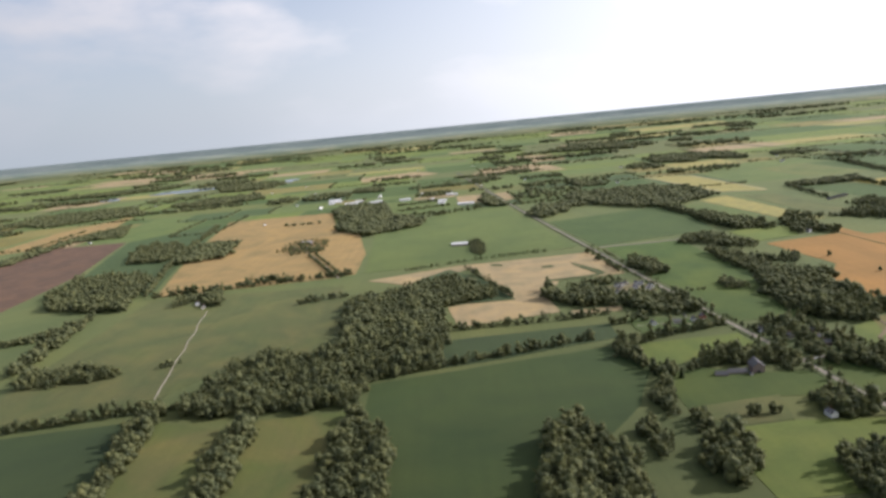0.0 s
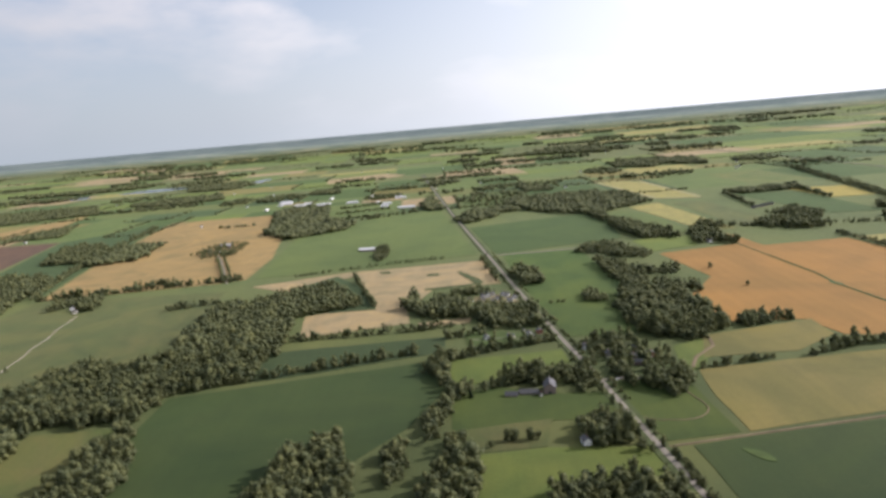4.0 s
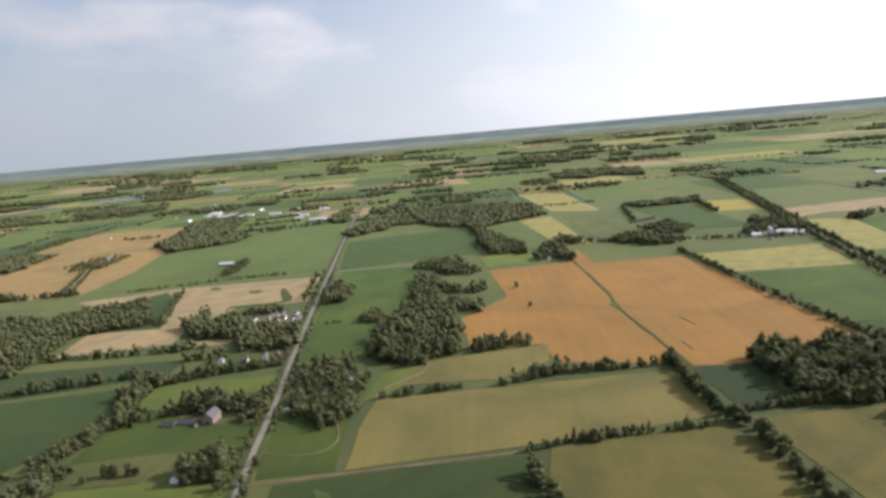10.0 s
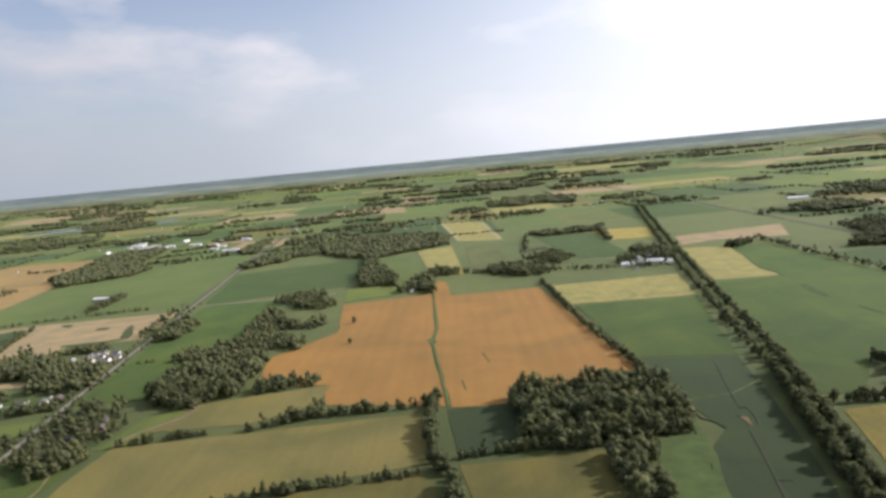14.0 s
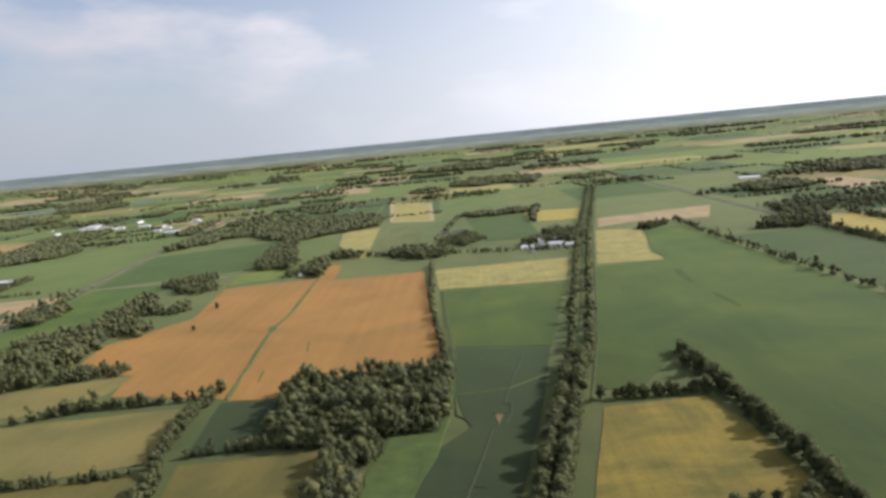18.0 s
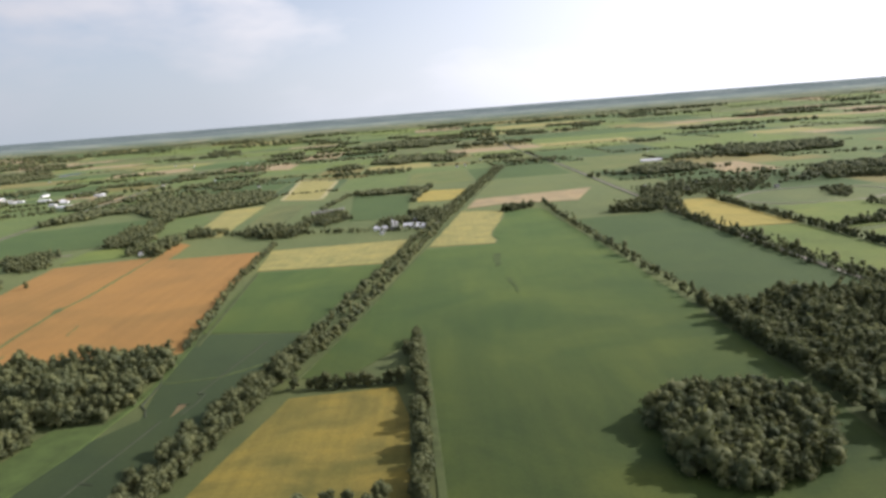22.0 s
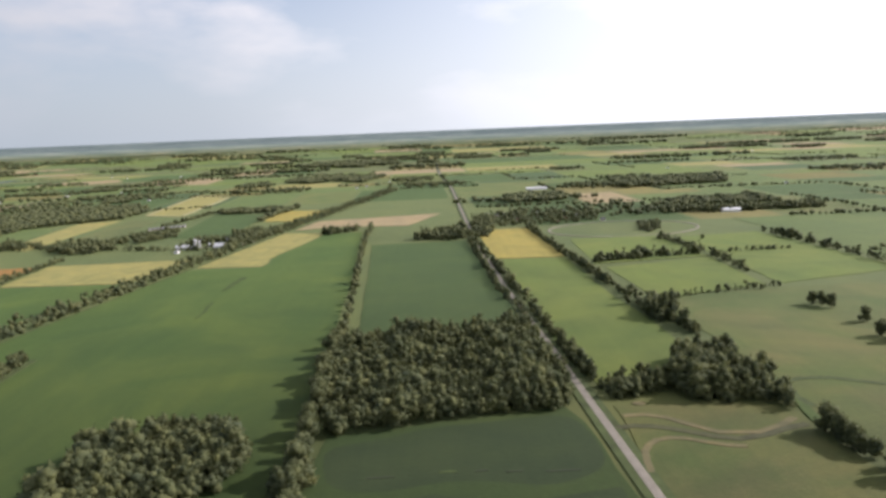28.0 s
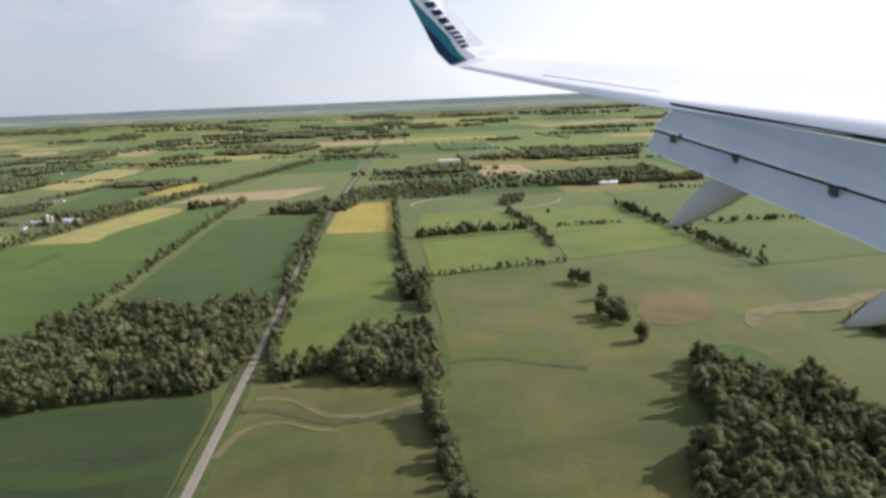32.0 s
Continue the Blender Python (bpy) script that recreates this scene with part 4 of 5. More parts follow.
wood("clump of dark trees in a pasture", 8.5, 1.0, (223, 622), (240, 660), (266, 684), (283, 695), (285, 640), (251, 580), seed=67)
wood("small dark clump below a ripe field", 9.0, 0.8, (697, 1056), (728, 1090), (788, 1086), (786, 1060), (712, 1038), seed=71)
wood("dark wood round a farmstead", 8.5, 1.05, (2420, 480), (2450, 593), (2466, 638), (2500, 672), (2504, 715), (2520, 772), (2542, 814), (2548, 774), (2584, 748), (2602, 690), (2640, 640), (2690, 560), (2640, 440), seed=6)
wood("dark trees beside a worn gateway", 9.0, 0.8, (2718, 885), (2766, 915), (2785, 851), (2748, 832), seed=72)
wood("long belt of trees beyond paddocks", 10.0, 0.85, (2646, 2200), (2757, 2110), (3056, 2130), (3040, 2040), (2723, 2030), (2620, 2060), seed=73)
wood("clump of trees inside a riding track", 9.0, 0.65, (2461, 1770), (2479, 1870), (2535, 1866), (2526, 1818), (2472, 1735), seed=74)
wood("broad dark wood beyond green fields", 11.0, 1.0, (455, 2841), (713, 2880), (861, 2860), (974, 2649), (960, 2460), (900, 2420), (852, 2382), (748, 2279), (642, 2332), (523, 2491), lod=2, seed=14)
wood("thin strip of trees along a field edge", 10.0, 0.9, (335, 2390), (430, 2505), (512, 2496), (478, 2640), (382, 2600), (298, 2480), lod=2, seed=68)
wood("dark trees between green fields", 9.0, 1.0, (748, 1809), (721, 2052), (788, 2070), (846, 1827), (841, 1773), seed=69)
wood("narrow belt of dark trees between fields", 9.0, 0.9, (739, 2067), (699, 2274), (743, 2281), (763, 2082), seed=121)
wood("trees round a white farmhouse", 9.5, 0.95, (852, 1680), (900, 1690), (942, 1640), (938, 1790), (902, 1884), (880, 1790), seed=70)
wood("belt of trees between hay fields", 9.5, 0.9, (917, 1877), (1002, 1840), (1002, 1940), (985, 1900), (940, 1930), seed=26)
wood("trees round a farmstead by a lane", 9.5, 0.95, (1073, 1830), (1089, 1900), (1174, 1880), (1216, 1944), (1219, 1764), (1168, 1749), seed=27)
wood("trees beyond a hay field", 11.0, 0.9, (586, 3097), (712, 3064), (681, 3281), (573, 3299), lod=2, seed=122)
wood("long ragged dark wood beyond green fields", 13.0, 1.1, (1173, 3938), (1322, 4424), (1705, 4191), (1619, 3705), (1450, 3900), (1350, 3764), lod=2, seed=16)
wood("far dark wood on the plain", 24.0, 1.7, (800, 5736), (1172, 6439), (1556, 6073), (1467, 5300), (1200, 5500), lod=2, seed=123)
wood("dark strip of trees in far fields", 13.0, 1.0, (136, 3816), (296, 3839), (268, 3960), (138, 3930), lod=2, seed=124)
wood("clump of dark trees at a field corner", 8.5, 1.0, (2258, 1050), (2282, 1130), (2294, 1120), (2292, 1065), (2272, 1035), seed=126)
wood("dark trees at the head of a green field", 9.0, 1.0, (1942, 1762), (2056, 1750), (2061, 1900), (2013, 1850), seed=127)
wood("roadside trees beside a yellow field", 9.0, 1.0, (2084, 1803), (2119, 1798), (2140, 2050), (2092, 2050), seed=128)
wood("clump of dark trees in a rough pasture", 8.0, 0.85, (181, 710), (209, 736), (216, 676), (191, 646), seed=131)
wood("small clump of trees in a rough pasture", 8.0, 0.8, (248, 698), (250, 733), (269, 755), (268, 709), seed=132)
wood("bushy clump at a field corner", 7.5, 0.75, (218, 790), (243, 824), (252, 780), (232, 766), seed=133)
wood("bushy clump at a field corner", 7.5, 0.85, (218, 946), (239, 1003), (254, 951), (251, 909), seed=134)
wood("conifers and bushes beside a pasture", 7.5, 0.7, (243, 869), (266, 898), (291, 890), (274, 859), conifers=0.4, seed=135)
wood("round clump beside stubble", 8.5, 1.0, (159, 1290), (189, 1378), (201, 1323), (203, 1252), seed=136)
wood("square block of dark trees beside stubble", 8.5, 1.0, (212, 1208), (214, 1310), (290, 1302), (293, 1210), seed=137)
wood("thick belt of dark trees between fields", 8.5, 1.05, (-300, 440), (-288, 656), (-303, 732), (-296, 816), (-280, 846), (-272, 767), (-264, 690), (-268, 440), seed=138)
wood("thick belt of dark trees between fields", 8.5, 1.05, (-180, 440), (-167, 654), (-166, 742), (-141, 830), (-105, 751), (-92, 686), (-110, 440), seed=139)
wood("belt of trees between fields", 8.5, 0.95, (-428, 600), (-425, 728), (-456, 842), (-433, 901), (-417, 820), (-407, 720), (-405, 600), seed=140)
wood("long thin grove in a meadow", 8.5, 0.9, (-738, 1040), (-738, 1110), (-577, 1083), (-572, 1060), (-689, 1037), seed=141)
wood("thin grove in a meadow", 8.5, 0.8, (-941, 1307), (-833, 1372), (-818, 1344), (-908, 1304), seed=142)
wood("belt of trees down a field edge", 8.5, 0.9, (-800, 1130), (-845, 1384), (-824, 1500), (-800, 1378), (-770, 1110), seed=143)
wood("trees along a road past fields", 10.0, 0.8, (-1689, 2306), (-1661, 2584), (-1671, 2931), (-1560, 3300), (-1400, 2860), (-1591, 2816), (-1573, 2373), lod=2, seed=144)
wood("far dark wood by a pond", 15.0, 1.1, (-1661, 4067), (-1494, 4358), (-1194, 4326), (-1089, 4007), (-1328, 3869), (-1568, 3930), lod=2, seed=145)
wood("far dark wood by a pond", 20.0, 1.3, (-1597, 4786), (-1833, 5451), (-1366, 5377), (-1205, 5088), (-1282, 4721), lod=2, seed=146)
wood("far dark wood beyond fields", 18.0, 1.1, (-2566, 3864), (-2405, 4237), (-2161, 4255), (-1988, 4257), (-1700, 3742), (-2105, 3524), lod=2, seed=147)
wood("far dark wood behind a pond", 26.0, 1.6, (-3593, 5841), (-2619, 5952), (-2263, 6020), (-2323, 5751), (-2762, 5500), lod=2, seed=148)
wood("small far wood among sheds", 12.0, 1.0, (-533, 3807), (-553, 4036), (-402, 4004), (-354, 3749), lod=2, seed=149)
wood("roadside trees near sheds", 11.0, 1.0, (122, 2919), (165, 3203), (232, 2700), (166, 2702), lod=2, seed=150)
wood("dark trees past a crossroads", 10.5, 1.0, (263, 2371), (335, 2600), (429, 2578), (419, 2416), (315, 2293), lod=2, seed=151)
wood("few trees beside a field barn", 9.0, 0.7, (42, 1861), (46, 2000), (74, 1990), (80, 1788), (59, 1780), seed=152)
for za, zb in ((3030, 3110), (2840, 2890), (2670, 2690)):
    hedgerow(10, 0.75, (-235, za), (-18, zb), seed=int(za), lod=2, label="straight planted row of dark trees")
hedgerow(9, 0.42, (-130, 1671), (-40, 1699), (80, 1733), (183, 1751), (241, 1750), seed=153, gaps=0.2)
hedgerow(9, 0.6, (246, 2734), (441, 2753), seed=154, lod=2)
hedgerow(8, 0.8, (-716, 1646), (-586, 1637), (-496, 1715), (-376, 1666), seed=155, wander=5)
hedgerow(9, 0.7, (1246, 2537), (1222, 2340), (1205, 2170), seed=161, lod=2)
hedgerow(9, 0.95, (1510, 2590), (1490, 2430), (1470, 2230), seed=162, wander=6, lod=2)
hedgerow(8, 0.8, (477, 905), (486, 870), (480, 850), seed=163, wander=6)
hedgerow(7.5, 0.85, (253, 992), (318, 1024), (419, 1050), seed=75, gaps=0.03)
hedgerow(9, 0.8, (245, 1100), (311, 1108), seed=76)
hedgerow(9, 0.85, (238, 1006), (244, 919), (265, 859), (249, 811), (237, 766), (230, 739), seed=77, wander=5)
hedgerow(8, 0.75, (256, 865), (286, 852), seed=78, conifers=0.6, wander=5)
hedgerow(6, 0.35, (484, 680), (492, 579), (500, 480), seed=79, wander=1.5)
hedgerow(7, 0.4, (435, 1260), (468, 1262), seed=80)
hedgerow(8, 0.5, (583, 892), (691, 911), seed=81)
hedgerow(8, 0.65, (736, 908), (816, 938), (895, 938), (960, 944), seed=82, wander=3)
hedgerow(8, 0.8, (784, 935), (816, 950), seed=83, wander=6)
hedgerow(8, 0.9, (963, 970), (961, 858), (965, 778), (985, 747), (991, 634), (1000, 520), seed=84, wander=4, single=True)
hedgerow(9, 0.55, (755, 728), (814, 746), (955, 758), seed=85)
hedgerow(8, 0.8, (815, 742), (840, 746), seed=86, wander=5)
hedgerow(8, 0.9, (752, 690), (761, 662), (778, 600), seed=87, wander=4)
hedgerow(8, 0.6, (990, 790), (1063, 795), (1150, 790), seed=88)
hedgerow(8, 0.65, (20, 1640), (60, 1490), (106, 1330), seed=89, gaps=0.3)
hedgerow(9, 0.85, (181, 1330), (202, 1233), seed=90, wander=6)
hedgerow(9, 0.7, (1000, 1890), (1104, 1830), (1180, 1800), seed=91, wander=8)
hedgerow(7, 0.9, (2279, 1425), (2370, 1450), (2480, 1465), seed=92, gaps=0.02)
hedgerow(8, 0.65, (2469, 1656), (2485, 1569), (2497, 1448), (2496, 1290), seed=93, wander=6)
hedgerow(8, 0.45, (2537, 1472), (2660, 1484), seed=94)

wood("sparse trees round a farmyard in wheat", 11.5, 0.6, (-500, 2040), (-535, 2150), (-470, 2140), (-400, 2110), (-405, 2020), (-440, 2050), seed=110)
hedgerow(10, 0.55, (-440, 2010), (-368, 1830), (-306, 1665), seed=111)
hedgerow(11, 0.5, (-420, 2014), (-350, 1836), (-288, 1670), seed=171)
wood("trees round a farmhouse", 9.0, 0.8, (-656, 1497), (-651, 1598), (-571, 1599), (-534, 1470), (-575, 1490), (-600, 1560), seed=112)
wood("dark trees at a field edge", 9.0, 1.0, (-1004, 1599), (-1079, 1743), (-1100, 1930), (-935, 1934), (-855, 1888), (-813, 1673), (-768, 1508), (-900, 1540), seed=113)
wood("dark wood between fields", 9.5, 1.0, (-1064, 2150), (-1132, 2407), (-1104, 2509), (-969, 2414), (-920, 2233), (-938, 2123), seed=114)
hedgerow(8, 0.8, (-355, 1432), (-251, 1466), seed=115, wander=5)
hedgerow(8, 0.75, (-926, 1306), (-809, 1350), seed=116, wander=6)
hedgerow(8, 0.8, (-729, 1057), (-580, 1072), seed=117, wander=7)
hedgerow(8, 0.7, (-510, 1085), (-485, 1105), seed=118, wander=5)
wood("trees round small sheds", 9.0, 0.6, (1225, 1935), (1210, 2060), (1280, 2095), (1320, 1983), (1264, 1885), seed=119)
wood("dark trees behind a farmyard", 9.0, 0.75, (1467, 1983), (1513, 2050), (1580, 1920), (1525, 1830), seed=120)

# tree lines close below the flight, tree by tree
hedgerow(9, 1.08, (1894, 430), (1896, 640), (1886, 800), (1878, 1000), single=True, seed=1, wander=3)
wood("big round clump of dark trees beside a field hedge", 8.0, 1.15, (1876, 672), (1884, 692), (1900, 690), (1908, 668), (1900, 648), (1884, 650), seed=160)
hedgerow(8, 1.0, (1537, 600), (1532, 800), (1520, 985), single=True, seed=2, wander=3)
hedgerow(8, 0.75, (1398, 850), (1517, 850), single=True, seed=3)
hedgerow(8, 1.0, (2297, 728), (2304, 670), (2312, 590), single=True, seed=4, wander=4)
hedgerow(8.5, 1.12, (1316, 560), (1360, 760), (1403, 960), single=True, seed=5)
hedgerow(8.5, 1.1, (1300, 560), (1344, 760), (1388, 960), single=True, seed=6)
hedgerow(7.5, 0.8, (1444, 598), (1454, 622), (1470, 634), (1486, 630), single=True, seed=171, wander=3, label="ring of small dark trees round a grassy hollow")
hedgerow(7.5, 0.95, (1498, 622), (1508, 634), (1518, 616), single=True, seed=172, wander=3, label="ring of small dark trees round a grassy hollow")
hedgerow(10, 0.8, (-150, 945), (30, 992), (203, 1036), seed=11)
hedgerow(9, 0.8, (-300, 821), (-290, 640), (-292, 480), seed=12, wander=4)
hedgerow(9, 0.9, (-154, 830), (-140, 640), (-140, 480), seed=13, wander=5)
for x, y, s in ((2501, 859, 1.15), (2499, 914, 1.15), (2492, 930, 1.4), (2502, 938, 1.3), (2484, 948, 1.1), (2500, 1004, 1.1), (2497, 1068, 1.15), (2490, 1077, 1.2), (2482, 1087, 1.05), (791, 1424, 0.8), (806, 1275, 0.55),
                (319, 730, 0.85), (326, 732, 0.75), (344, 730, 0.8), (352, 729, 0.6), (300, 718, 0.5), (452, 690, 0.8), (2398, 1178, 0.6), (2547, 1623, 0.6), (2461, 1180, 0.5), (1512, 927, 1.1)):
    tree(x, y, s, x * 1.7, int(x + y) % 6, label="single broad dark green tree standing in a field", group="field trees")

hedgerow(26, 0.45, (494, 480), (471, 775), (458, 897), (437, 1059), (397, 1413), (360, 1761), seed=101, wander=2, gaps=0.3)
hedgerow(24, 0.5, (478, 480), (452, 775), (438, 897), (416, 1059), (374, 1413), (336, 1761), seed=102, wander=2, gaps=0.3)
hedgerow(9.5, 0.7, (2112, 1080), (2088, 1250), (2066, 1740), seed=103, wander=2, gaps=0.14)
hedgerow(9.5, 0.75, (2146, 830), (2134, 960), (2114, 1250), seed=104, wander=2, gaps=0.25)

# tree lines further out
hedgerow(10, 0.6, (1188, 1683), (1206, 1310), (1240, 1000), seed=28, gaps=0.1)
hedgerow(15, 0.75, (1408, 960), (1428, 1045), (1487, 1393), (1566, 1850), (1825, 3180), seed=29)
hedgerow(9, 0.8, (-724, 855), (-449, 905), (-380, 900), seed=35)
hedgerow(17, 0.75, (1880, 1000), (1871, 1181), (1850, 1461), (1830, 1800), (1824, 2040), seed=21, gaps=0.15)
hedgerow(11, 0.75, (2218, 1917), (2242, 1482), (2262, 1220), (2284, 1029), seed=22)
hedgerow(8, 0.9, (2262, 1130), (2280, 1040), (2300, 980), seed=23, wander=8)
hedgerow(14, 0.55, (2291, 1144), (2351, 1162), (2500, 1200), seed=25)
hedgerow(13, 0.85, (2708, 1695), (2742, 1279), (2755, 1126), seed=27, gaps=0.3)
hedgerow(16, 0.75, (1393, 960), (1402, 1045), (1462, 1393), (1540, 1850), (1800, 3180), seed=30)
hedgerow(10, 0.72, (2114, 1250), (2094, 1500), (2074, 1760), seed=32, gaps=0.2)
hedgerow(10, 0.8, (-752, 1628), (-453, 1668), (-259, 1690), seed=33, gaps=0.2)
hedgerow(9, 0.7, (-22, 1150), (120, 1150), (261, 1160), seed=34)
hedgerow(9, 0.8, (-422, 759), (-401, 636), (-390, 500), seed=36, wander=4)
hedgerow(12, 0.6, (1204, 1812), (1350, 1770), (1507, 1735), seed=37)
hedgerow(9, 0.8, (-780, 1650), (-900, 2150), (-1000, 2900), seed=38)
hedgerow(10, 0.7, (360, 1420), (350, 1500), (330, 1700), seed=39, gaps=0.5)
hedgerow(12, 0.7, (60, 2000), (80, 1900), seed=47, wander=4)
hedgerow(11, 0.8, (-80, 2600), (60, 2700), (150, 2780), seed=48, wander=30)

# field boundaries and woods of the distant lots
spots = []
edge_rng = random.Random(11)
for x, y, wide, deep in EDGES:
    s = -0.03 * (y - 1500)
    if y < 10300:
        step = 11 if y < 3000 else 15 if y < 5000 else 24
        if edge_rng.random() < 0.30:
            spots += [(px, py, edge_rng.uniform(0.45, 0.95), False) for px, py in along(((x + s, y), (x + s + wide, y)), step, edge_rng, 3)]
        if edge_rng.random() < 0.36 and y < 5000:
            spots += [(px, py, edge_rng.uniform(0.45, 0.9), False) for px, py in along(((x + s, y), (x + s - 0.03 * deep, y + deep)), step * 1.3, edge_rng, 3)]
    if y < 11500 and edge_rng.random() < (0.18 if y < 3000 else 0.40):
        cx, cy = x + s + wide * 0.5, y + deep * 0.5
        rx, ry = wide * edge_rng.uniform(0.3, 0.75), deep * edge_rng.uniform(0.10, 0.35)
        n = int(min(110, rx * ry / (150 if y < 4000 else 330 if y < 8000 else 1700)))
        for _ in range(n):
            a, q = edge_rng.uniform(0, 6.28), math.sqrt(edge_rng.random())
            spots.append((cx + rx * q * math.cos(a), cy + ry * q * math.sin(a), edge_rng.uniform(0.85, 1.35) * (1 if y < 4500 else 1.5 if y < 8000 else 1.9), False))
for _ in range(130):
    cx, cy, n = edge_rng.uniform(-11000, 13000), 8600 + 3900 * edge_rng.random(), edge_rng.randrange(8, 26)
    spots += [(cx + 26 * j + edge_rng.uniform(-12, 12), cy + edge_rng.uniform(-90, 90), edge_rng.uniform(0.9, 1.5), False) for j in range(n)]
copse("far_woods", "distant dark woods and tree lines between fields", spots, 2, cat="woodland")


# ---------------------------------------------------------------- farm buildings
def box_bm(x0, x1, y0, y1, z0, z1, bevel=0.0):
    bm = bmesh.new()
    bmesh.ops.create_cube(bm, size=1.0)
    for v in bm.verts:
        v.co = Vector(((x0 + x1) / 2 + v.co.x * (x1 - x0), (y0 + y1) / 2 + v.co.y * (y1 - y0), (z0 + z1) / 2 + v.co.z * (z1 - z0)))
    if bevel:
        bmesh.ops.bevel(bm, geom=bm.edges[:], offset=bevel, segments=1, affect="EDGES")
    return bm


def gable_walls(w, d, h, rise):
    bm = bmesh.new()
    prof = [(-w / 2, -0.3), (w / 2, -0.3), (w / 2, h), (0, h + rise), (-w / 2, h)]
    a = [bm.verts.new((px, -d / 2, pz)) for px, pz in prof]
    b = [bm.verts.new((px, d / 2, pz)) for px, pz in prof]
    bm.faces.new(a)
    bm.faces.new(b[::-1])
    for i in range(5):
        bm.faces.new((a[i], b[i], b[(i + 1) % 5], a[(i + 1) % 5]))
    return bm


def gable_roof(w, d, h, rise, over=0.5, thick=0.25):
    bm = bmesh.new()
    k = rise / (w / 2)
    prof = [(-w / 2 - over, h - over * k), (0, h + rise), (w / 2 + over, h - over * k), (w / 2 + over, h - over * k + thick), (0, h + rise + thick), (-w / 2 - over, h - over * k + thick)]
    a = [bm.verts.new((px, -d / 2 - over, pz + 0.02)) for px, pz in prof]
    b = [bm.verts.new((px, d / 2 + over, pz + 0.02)) for px, pz in prof]
    for ring in (a, b[::-1]):
        bm.faces.new((ring[0], ring[1], ring[4], ring[5]) if ring is a else (ring[5], ring[4], ring[1], ring[0])[::1])
        bm.faces.new((ring[1], ring[2], ring[3], ring[4]))
    for i in range(6):
        bm.faces.new((a[i], b[i], b[(i + 1) % 6], a[(i + 1) % 6]))
    return bm


def gabled(name, label, cat, x, y, turn, w, d, h, rise, wall_mat, roof_mat, windows=3, chimney=False, door=1.0, group=""):
    root = new(name)
    root.matrix_basis = Matrix.Translation(land(x, y)) @ Matrix.Rotation(radians(turn), 4, "Z") @ Matrix.Diagonal((K, K, K, 1))
    tagged(root, label, cat, group)
    part("wall", gable_walls(w, d, h, rise), wall_mat, root)
    roof = part("roof", gable_roof(w, d, h, rise), roof_mat, root)
    if chimney:
        part("chimney", box_bm(w * 0.12, w * 0.12 + 0.9, d * 0.2, d * 0.2 + 0.9, h + rise * 0.5, h + rise + 1.2, 0.05), BRICK, roof)
    storeys = 2 if h > 4.4 and windows else 1
    for side in (-1, 1):
        for s in range(storeys):
            for i in range(windows):
                wy = -d / 2 + d * (i + 0.7) / (windows + 0.4)
                part("window", box_bm(side * w / 2 - 0.06, side * w / 2 + 0.06, wy - 0.5, wy + 0.5, 1.0 + 2.6 * s, 2.4 + 2.6 * s), GLASS, root)
    part("door", box_bm(-door / 2, door / 2, -d / 2 - 0.08, -d / 2 + 0.05, 0, 2.1 * max(1, door / 2.4)), RUBBER if door > 2 else SIDING, root)
    return root


def house(x, y, turn=0, wall=SIDING, w=8.5, d=11, h=5.2, tone="white"):
    return gabled("house", tone + " two-storey farmhouse with grey gable roof", "house", x, y, turn, w, d, h, 2.8, wall, ROOFGREY, 3, True, group="houses")


def barn(x, y, turn=0, w=13, d=28, h=5, roof=ROOFMETAL, wall=BARNRED, label="long farm barn with pale metal gable roof"):
    return gabled("barn", label, "barn", x, y, turn, w, d, h, 4.0, wall, roof, 0, False, 4.0, group="barns")


def lathe(profile, n=20):
    bm = bmesh.new()
    rings = [[bm.verts.new((r * math.cos(2 * math.pi * j / n), r * math.sin(2 * math.pi * j / n), z)) for j in range(n)] for r, z in profile]
    for a, b in zip(rings, rings[1:]):
        for j in range(n):
            bm.faces.new((a[j], a[(j + 1) % n], b[(j + 1) % n], b[j]))
    bm.faces.new(rings[0][::-1])
    bm.faces.new(rings[-1])
    return bm


def silo(x, y, r=3.0, h=18.0, cap=ROOFMETAL):
    root = new("silo")
    root.matrix_basis = Matrix.Translation(land(x, y)) @ Matrix.Diagonal((K, K, K, 1))
    tagged(root, "tall round concrete silo with domed metal cap", "silo", "silos")
    prof = [(r, -0.3)]
    for i in range(1, 12):
        z = h * i / 12
        prof += [(r, z - 0.12), (r + 0.05, z - 0.1), (r + 0.05, z + 0.1), (r, z + 0.12)]
    part("wall", lathe(prof + [(r, h)]), CONCRETE, root, smooth=True)
    part("dome", lathe([(r + 0.12, h + 0.02), (r + 0.1, h + 0.3), (r * 0.85, h + r * 0.5), (r * 0.5, h + r * 0.8), (r * 0.12, h + r * 0.9)]), cap, root, smooth=True)
    part("chute", box_bm(r, r + 0.8, -0.4, 0.4, 0, h - 0.5, 0.05), ROOFMETAL, root)
    return root


